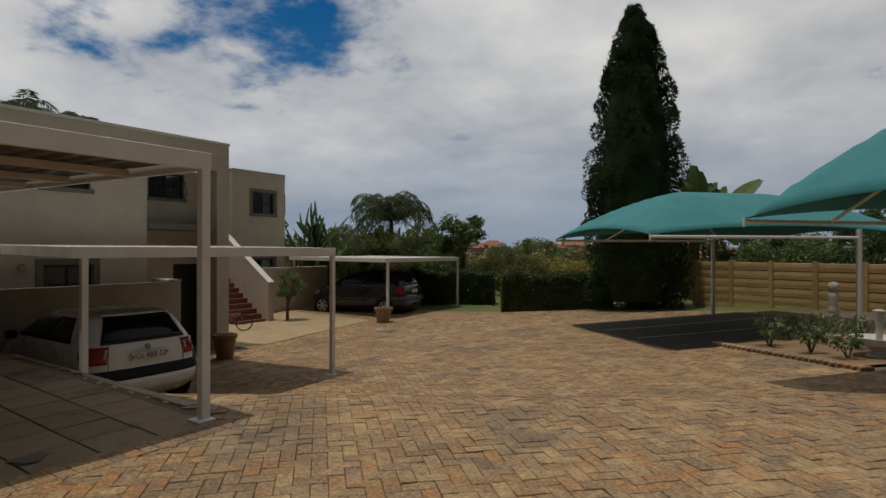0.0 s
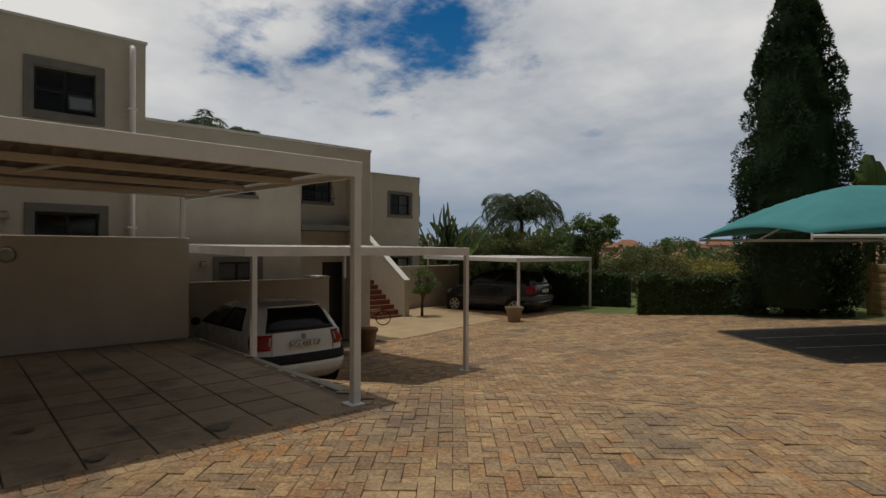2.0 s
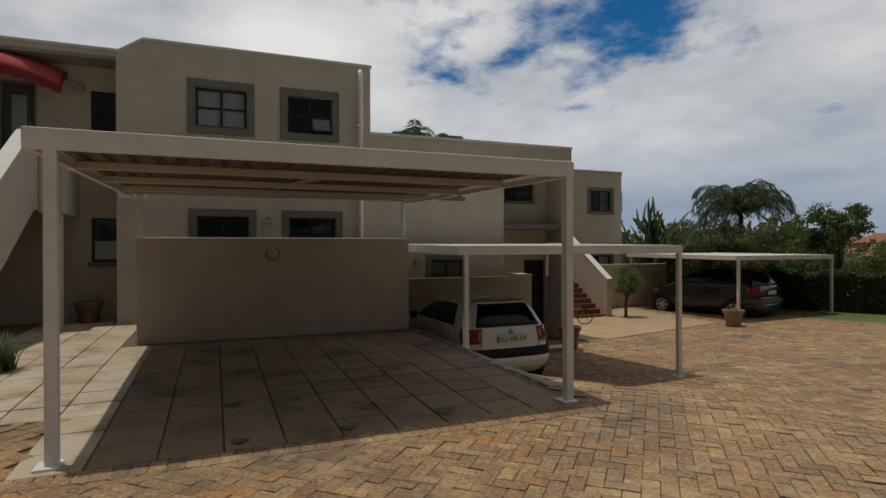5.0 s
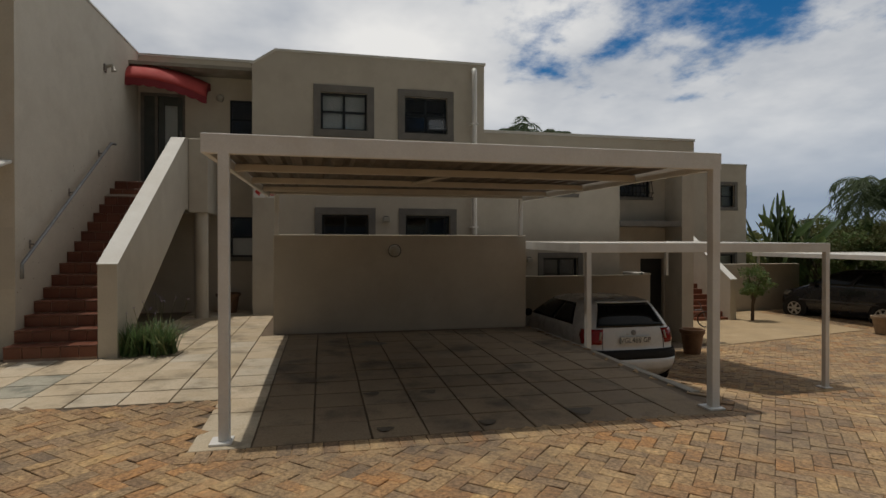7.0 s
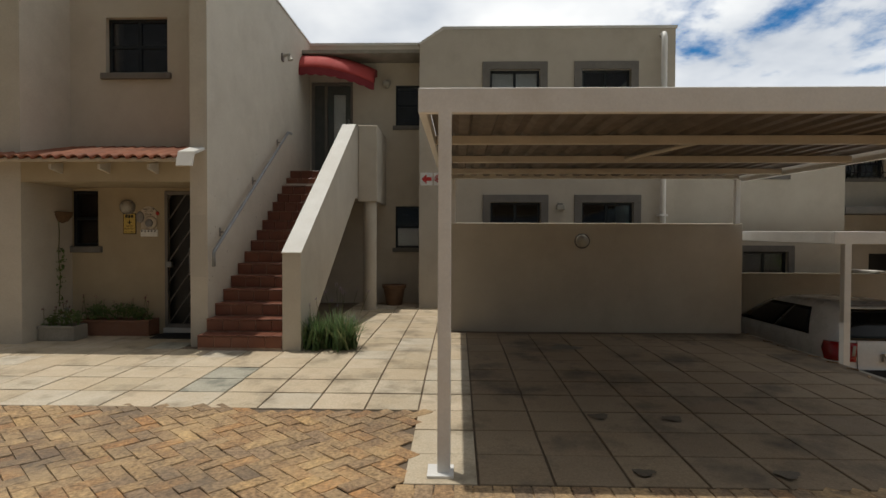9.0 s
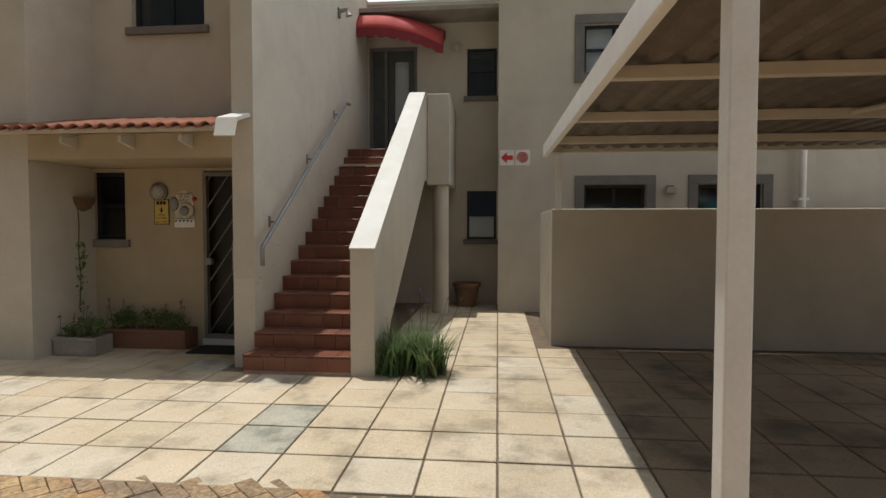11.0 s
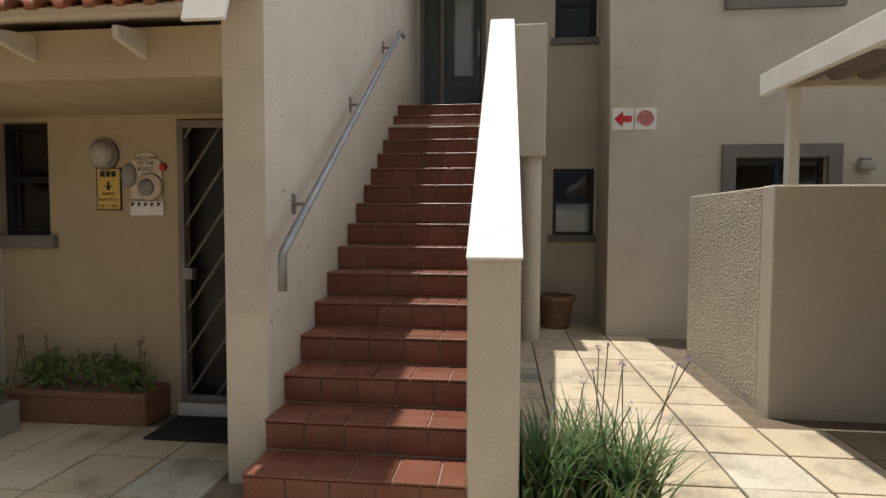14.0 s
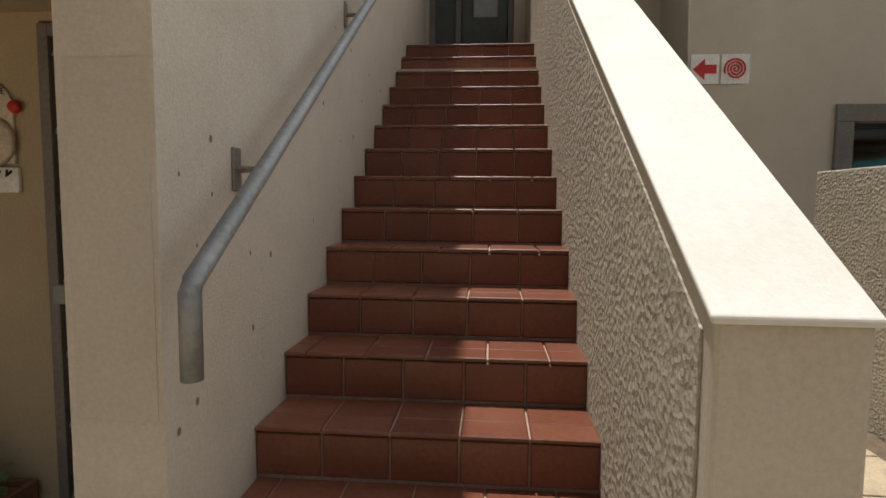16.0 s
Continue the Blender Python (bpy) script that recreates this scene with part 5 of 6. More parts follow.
def banana_plant(x, y, base, top, n, size, seed, label):
    """A wild banana: upright stems with large paddle leaves."""
    rng = np.random.default_rng(seed)
    root = thing("wild_banana", label, "plant")
    stem = Shape()
    for i in range(n):
        az = rng.uniform(0, 2 * math.pi)
        lean = rng.uniform(0.08, 0.95)
        bz = base + (top - base) * rng.uniform(0.25, 0.62)
        p0 = Vector((x + rng.uniform(-.8, .8), y + rng.uniform(-.8, .8), bz))
        d = Vector((math.cos(az) * lean, math.sin(az) * lean, 1)).normalized()
        p1 = p0 + d * size * rng.uniform(0.5, 0.9)
        stem.tube([(p0.x, p0.y, base), p0, p1], [0.07, 0.05, 0.02], 6)
        s = d.cross(Vector((0.3, 0.5, 0.1))).normalized()
        L = size * rng.uniform(0.8, 1.15)
        W = 0.23 * size
        vs, e = [], d.copy()
        p = p1.copy()
        for k in range(7):
            w = W * math.sin(math.pi * (0.12 + 0.83 * k / 6)) ** 0.7
            nrm = e.cross(s)
            vs += [p - s * w + nrm * 0.12 * w, p.copy(), p + s * w + nrm * 0.12 * w]
            p = p + e * L / 6
            e = (e + Vector((d.x, d.y, -0.1)) * 0.10).normalized()
        fs = [(3 * k + c, 3 * k + c + 1, 3 * k + c + 4, 3 * k + c + 3) for k in range(6) for c in (0, 1)]
        Shape().add(vs, fs).make("paddle_leaf", LEAF_HEDGE if i % 3 else LEAF_TREE, root, fix=False)
    stem.make("stems", LEAF_OLIVE, root)


banana_plant(-20.0, 18.3, -1.2, 3.7, 60, 1.2, 2, "tall wild banana plant beside the tower")
banana_plant(-4.3, 24.5, -0.8, 5.0, 18, 1.5, 6, "wild banana plant behind the cypress")
tree("small_tree", "small leafy tree with an open crown beyond the yard", -15.4, 24.2, -1.3, 3.7, LEAF_TREE, 11, 30, 130, (0.17, 0.09), (1.35, 1.35, 1.0), 0.08, 0.42)
for i, (x, y, c, sp, mt, b) in enumerate(((-19.0, 19.6, 2.0, 1.9, LEAF_TREE, 0.55), (-18.0, 21.6, 2.4, 1.6, LEAF_OLIVE, 0.5), (-17.0, 23.5, 2.3, 1.7, LEAF_TREE, 0.55), (-21, 21, 2.8, 2.0, LEAF_OLIVE, 0.6), (-16.2, 22.3, 1.5, 1.6, LEAF_TREE, 0.5),
                                          (-14.0, 27, 1.6, 2.2, LEAF_OLIVE, 0.6), (-19.5, 26.5, 2.8, 2.2, LEAF_TREE, 0.6), (-22.5, 24, 3.0, 2.0, LEAF_TREE, 0.6))):
    tree("garden_bush", "dense green garden bush beyond the yard", x, y, -1.3, c, mt, 20 + i, 34, 190, (0.15, 0.07), (sp, sp, 1.25), 0.08, b)
for i, (x, y, c, sp, mt) in enumerate(((-13.0, 29.5, 1.8, 2.1, LEAF_YELLOW), (-10.8, 30.5, 1.5, 1.9, LEAF_YELLOW), (-15.2, 31, 1.4, 2.0, LEAF_OLIVE), (-9.0, 33, 2.0, 2.6, LEAF_TREE), (-12, 38, 2.6, 3.0, LEAF_OLIVE), (-18, 38, 3.0, 3.5, LEAF_TREE),
                                       (-8, 27, 1.6, 1.6, LEAF_TREE), (-1.5, 27, 3.1, 2.0, LEAF_TREE), (1.5, 25, 2.9, 1.8, LEAF_HEDGE), (4.5, 24, 3.1, 2.0, LEAF_TREE), (7.5, 23, 3.2, 2.0, LEAF_HEDGE), (-3, 31, 3.6, 2.8, LEAF_HEDGE), (3, 32, 4.2, 3.0, LEAF_HEDGE), (9, 29, 4.6, 3.0, LEAF_HEDGE))):
    tree("garden_bush", "loose shrubs beyond the hedge and fence", x, y, -1.9, c, mt, 50 + i, 36, 190, (0.20, 0.09), (sp, sp, 1.2), 0.08, 0.65)
tree("small_tree", "little clipped tree beside the far stairs", -15.7, 13.1, -1.06, 1.35, LEAF_TREE, 77, 14, 120, (0.10, 0.05), (0.42, 0.42, 0.5), 0.06, 0.24)


def far_woods():
    rng = np.random.default_rng(9)
    cs, rs = [], []
    for i in range(420):
        d = rng.uniform(45, 190)
        a = rng.uniform(radians(-20), radians(75))
        x, y = -math.sin(a) * d, math.cos(a) * d
        z = -0.9 - 7.0 * smooth01((y - 24) / 80) + rng.uniform(1.0, 3.2) + 0.02 * (d - 45)
        q = rng.uniform(1.5, 3.4)
        cs.append((x, y, z))
        rs.append((q * 1.3, q * 1.3, q))
    p, n = blob_points(rng, cs, rs, 110, 0.5)
    root = new("far_woods")
    tagged(root, "distant trees on the slope beyond the gardens", "woods", kind="stuff")
    leaves("far_foliage", LEAF_OLIVE, root, p, 0.9, 0.55, rng)


far_woods()


def far_suburb():
    """The opposite slope with small red-roofed houses."""
    rng = random.Random(3)
    n = 60
    vs = []
    for r, z in ((230, -6), (330, 1.0), (420, 5.0), (520, 4.0)):
        for k in range(n + 1):
            a = radians(-60 + 150 * k / n)
            vs.append((-math.sin(a) * r, math.cos(a) * r, z + 1.6 * math.sin(k * 0.7 + r) + rng.uniform(-.4, .4)))
    fs = [(j * (n + 1) + k, j * (n + 1) + k + 1, (j + 1) * (n + 1) + k + 1, (j + 1) * (n + 1) + k) for j in range(3) for k in range(n)]
    structure(Shape().add(vs, fs).make("backdrop", HILLS), "far wooded slope across the valley", "hill")
    for i in range(70):
        a = radians(rng.uniform(8, 40))
        d = rng.uniform(250, 400)
        x, y = -math.sin(a) * d, math.cos(a) * d
        z = -6 + 7 * smooth01((d - 230) / 100) + 3.5 * smooth01((d - 330) / 90)
        w, l, h = rng.uniform(8, 14), rng.uniform(7, 10), rng.uniform(2.6, 4)
        m = pose(x, y, z - 0.5, 0, 0, rng.uniform(0, 180))
        ho = thing("far_house", "distant house with a red tiled roof", "house", "far houses")
        Shape().box(-w / 2, -l / 2, 0, w / 2, l / 2, h).make("wall", FARWALL, ho)
        Shape().add([(-w / 2 - .5, -l / 2 - .5, h), (w / 2 + .5, -l / 2 - .5, h), (w / 2 + .5, l / 2 + .5, h), (-w / 2 - .5, l / 2 + .5, h), (-w / 4, 0, h + 2.4), (w / 4, 0, h + 2.4)],
                    [(0, 1, 5, 4), (1, 2, 5), (2, 3, 4, 5), (3, 0, 4), (0, 3, 2, 1)]).make("roof", FARROOF, ho)
        ho.matrix_world = m


far_suburb()


def agapanthus():
    """The strap-leaved clump by the balustrade, with dry flower stalks."""
    rng = np.random.default_rng(3)
    root = thing("grass_clump", "strappy green agapanthus clump with thin flower stalks by the stairs", "plant")
    vs, fs = [], []
    for i in range(850):
        c = rng.integers(0, 3)
        bx, by = -7.95 + rng.normal(0, 0.10) - 0.12 * (c == 1), (-3.15, -2.96, -2.76)[c] + rng.normal(0, 0.06)
        az, L = rng.uniform(0, 2 * math.pi), rng.uniform(0.26, 0.54)
        e, w = rng.uniform(1.0, 1.54), rng.uniform(0.008, 0.015)
        p = Vector((bx, by, 0.08))
        side = Vector((-math.sin(az), math.cos(az), 0))
        n0 = len(vs)
        for k in range(6):
            q = w * (1 - k / 5.3)
            vs += [p - side * q, p + side * q]
            p = p + Vector((math.cos(az) * math.cos(e), math.sin(az) * math.cos(e), math.sin(e))) * L / 5
            p.y = max(p.y, -3.25)
            e -= rng.uniform(0.06, 0.30)
        fs += [(n0 + 2 * k, n0 + 2 * k + 2, n0 + 2 * k + 3, n0 + 2 * k + 1) for k in range(5)]
    tagged(Shape().add(vs, fs).make("strap_leaves", LEAF_GRASSY, root, fix=False), kind="stuff")
    st = Shape()
    tips = []
    for i in range(11):
        x, y = -7.95 + rng.normal(0, 0.12), rng.uniform(-3.15, -2.75)
        t = Vector((x + rng.normal(0, 0.1), y + rng.normal(0, 0.12), rng.uniform(0.6, 0.92)))
        st.tube([(x, y, 0.08), ((x + t.x) / 2, (y + t.y) / 2 + 0.01, t.z * 0.55), t], 0.003, 4)
        tips.append(t)
    tagged(st.make("flower_stalks", LEAF_OLIVE, root), kind="stuff")
    p, n = blob_points(rng, [tuple(t) for t in tips], [(0.025, 0.025, 0.03)] * len(tips), 14, 0.1)
    leaves("flowers", LILAC, root, p, 0.018, 0.006, rng)


agapanthus()


def planter(x0, y0, x1, y1, h, seed, label, mat=TERRACOTTA):
    rng = np.random.default_rng(seed)
    root = thing("planter_box", label, "planter", "planter boxes")
    z = 0.07
    s = Shape()
    t = 0.025
    s.box(x0, y0, z, x1, y0 + t, z + h).box(x0, y1 - t, z, x1, y1, z + h).box(x0, y0 + t, z, x0 + t, y1 - t, z + h).box(x1 - t, y0 + t, z, x1, y1 - t, z + h)
    s.box(x1 - 0.002, y0 - 0.01, z + h - 0.04, x1 + 0.012, y1 + 0.01, z + h)
    s.make("box", mat, root, bevel=0.006)
    Shape().box(x0 + t, y0 + t, z + 0.02, x1 - t, y1 - t, z + h - 0.03).make("soil", SOIL, root)
    L = y1 - y0
    cs = [(rng.uniform(x0 + .05, x1 - .05), rng.uniform(y0 + .05, y1 - .05), z + h + rng.uniform(0.0, 0.16)) for _ in range(int(24 * L))]
    p, n = blob_points(rng, cs, [(0.09, 0.09, 0.09)] * len(cs), 26, 0.1)
    leaves("foliage", LEAF_TREE, root, p, 0.055, 0.028, rng)
    st = Shape()
    tips = []
    for _ in range(int(14 * L)):
        x, y = rng.uniform(x0 + .05, x1 - .05), rng.uniform(y0, y1)
        t_ = Vector((x + rng.normal(0, .04), y + rng.normal(0, .04), z + h + rng.uniform(0.18, 0.34)))
        st.tube([(x, y, z + h - .03), t_], 0.003, 4)
        tips.append(tuple(t_))
    tagged(st.make("stalks", LEAF_OLIVE, root), kind="stuff")
    p, n = blob_points(rng, tips, [(0.018, 0.018, 0.022)] * len(tips), 9, 0.1)
    leaves("flowers", PINK, root, p, 0.022, 0.014, rng)


planter(-8.98, -6.70, -8.70, -5.68, 0.22, 1, "terracotta planter box with wispy flowering plants")
planter(-8.56, -6.94, -8.28, -6.45, 0.20, 2, "weathered grey planter box on the porch floor", CONCRETE)
BP = thing("small_pot", "small white plastic pot with a blue and orange toy", "pot")
Shape().lathe([(0.045, 0), (0.06, 0.11), (0.065, 0.12), (0.055, 0.12), (0.05, 0.02)], -8.66, -6.82, 0.07, 18).make("pot", COPING, BP)
Shape().tube([(-8.66, -6.82, 0.10), (-8.66, -6.82, 0.34)], 0.006, 6).make("stick", INK, BP)
for k in range(5):
    a = 2 * math.pi * k / 5
    Shape().prism([(-6.82, 0.38), (-6.82 + 0.10 * math.cos(a), 0.38 + 0.10 * math.sin(a)), (-6.82 + 0.09 * math.cos(a + 0.7), 0.38 + 0.09 * math.sin(a + 0.7))], -8.66, -8.65, "x").make("vane", SLATE if k % 2 else POTBROWN, BP)
WB = thing("wall_basket", "wicker wall basket with a trailing vine", "basket")
Shape().lathe([(0.03, -0.09), (0.10, -0.06), (0.15, 0.02), (0.16, 0.07), (0.145, 0.07), (0.10, 0.0)], -8.80, -7.00, 1.74, 20).make("basket", WICKER, WB, bevel=0.004)
VN = Shape().tube([(-8.72, -6.97, 1.75), (-8.70, -6.94, 1.5), (-8.72, -6.97, 1.2), (-8.70, -6.93, 0.9), (-8.71, -6.96, 0.55)], 0.006, 5)
VN.make("vine", LEAF_OLIVE, WB)
_r = np.random.default_rng(4)
_p = np.stack([-8.71 + _r.normal(0, .025, 60), -6.95 + _r.normal(0, .03, 60), _r.uniform(0.5, 1.3, 60)], 1)
leaves("vine_leaves", LEAF_TREE, WB, _p, 0.06, 0.045, _r)


def round_pot(name, label, x, y, r, h, mat, z=None):
    z = ground_z(x, y) if z is None else z
    root = thing(name, label, "pot", "plant pots")
    Shape().lathe([(r * 0.68, 0), (r * 0.80, h * 0.4), (r * 0.93, h * 0.82), (r * 1.04, h * 0.84), (r * 1.06, h), (r * 0.92, h), (r * 0.86, h * 0.80)], x, y, z, 28).make("pot", mat, root, bevel=0.006)
    Shape().lathe([(r * 0.85, h * 0.78), (r * 0.5, h * 0.86), (0.01, h * 0.87)], x, y, z, 20).make("soil", SOIL, root)


round_pot("clay_pot", "dark terracotta pot in the passage", -12.6, -2.68, 0.24, 0.42, POTBROWN, 0.07)
round_pot("clay_pot", "brown pot beside the hatchback carport", -11.6, 7.85, 0.27, 0.58, POTBROWN)
round_pot("clay_pot", "tan pot at the foot of a carport post", -12.45, 14.5, 0.30, 0.50, SANDCLAY)


def bicycle(m):
    root = thing("bicycle", "small dark bicycle standing by the far stairs", "bicycle")
    for x in (-0.40, 0.40):
        s = Shape().tube([(x + 0.24 * math.cos(a), 0, 0.25 + 0.24 * math.sin(a)) for a in [2 * math.pi * k / 24 for k in range(25)]], 0.018, 6, cap=False)
        for k in range(8):
            a = math.pi * k / 4
            s.tube([(x, 0, 0.25), (x + 0.23 * math.cos(a), 0, 0.25 + 0.23 * math.sin(a))], 0.003, 4)
        s.make("wheel", RUBBER, root)
    Shape().tube([(-0.40, 0, 0.25), (-0.05, 0, 0.25), (0.26, 0, 0.55), (-0.14, 0, 0.52), (-0.05, 0, 0.25)], 0.016, 6).tube([(-0.40, 0, 0.25), (-0.14, 0, 0.52)], 0.012, 6).tube([(0.40, 0, 0.25), (0.26, 0, 0.60), (0.24, 0, 0.70)], 0.014, 6).make("frame", SLATE, root)
    Shape().tube([(0.20, -0.22, 0.74), (0.24, -0.05, 0.70), (0.24, 0.05, 0.70), (0.20, 0.22, 0.74)], 0.012, 6).make("handlebar", RUBBER, root)
    Shape().box(-0.26, -0.05, 0.60, -0.06, 0.05, 0.64).tube([(-0.14, 0, 0.52), (-0.16, 0, 0.61)], 0.012, 6).make("saddle", RUBBER, root, bevel=0.012)
    root.matrix_world = m


bicycle(pose(-15.1, 10.4, ground_z(-15.1, 10.4) + 0.014, 8, 0, 60))


def far_stairs():
    st = Shape()
    for k in range(12):
        st.box(-16.1 - 0.26 * k - 0.6, 11.35, -1.1 + 0.0, -16.1 - 0.26 * k, 12.5, -1.06 + 0.17 * (k + 1))
    tagged(st.make("far_stairs", QUARRY), "red tiled outdoor stairs of the far unit", "stairs", kind="structure")
    Shape().prism([(-16.0, -1.1), (-16.0, 0.36), (-19.6, 2.75), (-19.99, 2.75), (-19.99, -1.1)], 12.5, 12.74, "y").make("wall_far_balustrade", PLASTER, bevel=0.01)
    structure(bpy.data.objects["wall_far_balustrade"], "solid plastered balustrade of the far stairs")
    structure(Shape().prism([(-15.98, 0.35), (-15.98, 0.39), (-19.6, 2.79), (-19.6, 2.75)], 12.49, 12.75, "y").make("coping_far_balustrade", COPING), "white sloping top of the far balustrade", "coping")


far_stairs()

# ---- shade sails, bays, fence, garden ----
U, V = Vector((-0.72, 0.69, 0)), Vector((0.69, 0.72, 0))


def shade_sail(A, width, depth, zc, rise, label, posts_at):
    root = thing("shade_sail", label, "shade canopy", "green shade canopies")
    nu, nv = 24, 32
    vs = []
    for j in range(nv + 1):
        for i in range(nu + 1):
            u, v = width * i / nu, depth * j / nv
            d = min(u, width - u, v, depth - v)
            k = min(1.0, d / (width / 2))
            along = (4 * (i / nu) * (1 - i / nu)) if min(v, depth - v) < min(u, width - u) else (4 * (j / nv) * (1 - j / nv))
            sag = 0.20 * along * (1 - k)
            p = A + U * u + V * v
            vs.append((p.x, p.y, zc + sag + rise * (1 - (1 - k) ** 1.35)))
    n = nu + 1
    ob = Shape().add(vs, [(j * n + i, j * n + i + 1, (j + 1) * n + i + 1, (j + 1) * n + i) for j in range(nv) for i in range(nu)]).make("canopy", SHADENET, root, fix=False)
    ob.data.shade_smooth()
    ob.modifiers.new("t", "SOLIDIFY").thickness = 0.01
    for e in (0.0, width):
        a = A + U * e
        b = a + V * posts_at
        a.z = b.z = zc - 0.04
        Shape().tube([a, b], 0.035, 10).make("beam", WHITESTEEL, root)
        g = ground_z(b.x, b.y)
        Shape().tube([(b.x, b.y, g - 0.05), (b.x, b.y, zc + 0.15)], 0.06, 12).make("post", WHITESTEEL, root)
        m = a.lerp(b, 0.30)
        t = A + U * (width / 2) + V * (width / 2)
        t.z = zc + rise * 0.93
        Shape().tube([m, m.lerp(t, 0.9)], 0.026, 8).make("strut", WHITESTEEL, root)
        Shape().tube([(a.x, a.y, a.z - 0.08), (a.x, a.y, a.z + 0.06)], 0.02, 8).make("end_stub", WHITESTEEL, root)
    return root


shade_sail(Vector((-2.9, 11.65, 0)), 4.8, 6.9, 1.82, 1.15, "green shade-cloth canopy on white pipe frame", 5.1)
shade_sail(Vector((2.5, 6.05, 0)), 4.8, 6.9, 1.97, 1.85, "green shade-cloth canopy on white pipe frame", 5.1)


def draped(name, poly, lift, mat, label, cat, step=0.5):
    """A thin layer that follows the ground inside a four-cornered plan."""
    a, b, c, d = [Vector(p) for p in poly]
    n = max(2, int((b - a).length / step))
    m = max(2, int((d - a).length / step))
    vs = []
    for j in range(m + 1):
        for i in range(n + 1):
            p = a.lerp(b, i / n).lerp(d.lerp(c, i / n), j / m)
            vs.append((p.x, p.y, ground_z(p.x, p.y) + lift))
    ob = Shape().add(vs, [(j * (n + 1) + i, j * (n + 1) + i + 1, (j + 1) * (n + 1) + i + 1, (j + 1) * (n + 1) + i) for j in range(m) for i in range(n)]).make(name, mat, fix=False)
    return structure(ob, label, cat)


A2 = Vector((-2.55, 12.1))
U2, V2 = U.xy, V.xy
# bay sheet follows the canopy's cast shadow, whose dark is in its colour
draped("bay_asphalt", [A2 - U2 * 0.1, A2 + U2 * 5.0, A2 + U2 * 5.0 + V2 * 5.6, A2 - U2 * 0.1 + V2 * 5.6], 0.006, ASPHALT_SHADED, "asphalt parking bay, darkened in the outline of the canopy's shadow", "pavement")
for k, (e, w) in enumerate(((1.7, 0.06), (3.3, 0.06))):
    p = A2 + U2 * e
    draped("bay_line", [p + V2 * 0.2, p + V2 * 0.2 + U2 * w, p + V2 * 5.4 + U2 * w, p + V2 * 5.4], 0.011, PAINTLINE, "worn white parking line", "road marking")
draped("garden_bed", [(-1.75, 12.85), (0.35, 11.2), (4.5, 14.5), (1.2, 17.6)], 0.03, SOIL, "bare soil garden bed with roses", "garden bed")


SANDY = shader("sandy_concrete", (0.46, 0.34, 0.20), (0.40, 0.29, 0.165), 0.9, 1.5, 60, 0.4, 60, stain=(0.25, 0.19, 0.12), stain_scale=1.0, stain_amt=0.5)
draped("concrete_apron", [(-12.2, 8.95), (-15.88, 8.95), (-17.9, 14.9), (-13.1, 14.6)], 0.014, SANDY, "sandy concrete apron before the far stairs", "pavement", 0.3)


def fence():
    root = thing("precast_fence", "ochre precast concrete panel fence behind the bays", "fence", kind="structure")
    a, b = Vector((-3.9, 21.7)), Vector((8.2, 18.1))
    L, d = (b - a).length, (b - a).normalized()
    ang = math.degrees(math.atan2(d.y, d.x))
    bays, h, rows = 10, 1.66, 6
    w = L / bays
    panel = Shape().prism([(0.0, 0.01), (-0.035, 0.02), (-0.04, h / rows * 0.5), (-0.028, h / rows - 0.02), (0.0, h / rows - 0.01)], 0.07, w - 0.07, "x").mesh("panel", FENCE)
    post = Shape().prism([(-0.07, -0.07), (0.07, -0.07), (0.07, 0.07), (-0.07, 0.07)], 0, h + 0.04, "z").mesh("post", FENCE)
    for i in range(bays + 1):
        p = a + d * w * i
        z = -0.55
        o = new("post", post)
        o.matrix_world = pose(p.x, p.y, z, 0, 0, ang)
        o.parent = root
        if i < bays:
            for k in range(rows):
                o = new("panel", panel)
                o.matrix_world = pose(p.x, p.y, z + h / rows * k, 0, 0, ang)
                o.parent = root


fence()


def rose(x, y, seed, h=0.75):
    rng = np.random.default_rng(seed)
    root = thing("rose_bush", "straggly rose bush with pale blooms in the bed", "rose bush", "rose bushes")
    z = ground_z(x, y)
    w = Shape()
    cs = []
    for k in range(8):
        a = rng.uniform(0, 6.28)
        t = Vector((x + 0.32 * math.cos(a) * rng.uniform(.4, 1), y + 0.32 * math.sin(a) * rng.uniform(.4, 1), z + h * rng.uniform(.6, 1)))
        w.tube([(x, y, z), ((x + t.x) / 2, (y + t.y) / 2, z + h * .45), t], [0.014, 0.009, 0.004], 5)
        cs += [tuple(t), ((x + 2 * t.x) / 3, (y + 2 * t.y) / 3, z + h * 0.55)]
    w.make("stems", LEAF_OLIVE, root)
    p, n = blob_points(rng, cs, [(0.12, 0.12, 0.11)] * len(cs), 17, 0.2)
    leaves("foliage", LEAF_TREE, root, p, 0.07, 0.045, rng)
    p, n = blob_points(rng, cs[:8:3], [(0.05, 0.05, 0.045)] * 3, 26, 0.3)
    leaves("blooms", PETAL, root, p, 0.05, 0.045, rng)


for i, (x, y, h) in enumerate(((-0.9, 12.9, 0.75), (-0.2, 12.4, 0.8), (0.35, 12.0, 0.7), (0.5, 13.0, 0.85), (0.0, 13.6, 0.8), (1.1, 12.9, 0.9), (-0.6, 13.9, 0.7), (1.3, 14.2, 0.9))):
    rose(x, y, 30 + i, h * 0.72)
BE = thing("bed_edging", "row of slanted bricks edging the garden bed", "edging", kind="structure")
EB = tile_piece(0.20, 0.10, 0.07).mesh("edging_brick", BRICK)
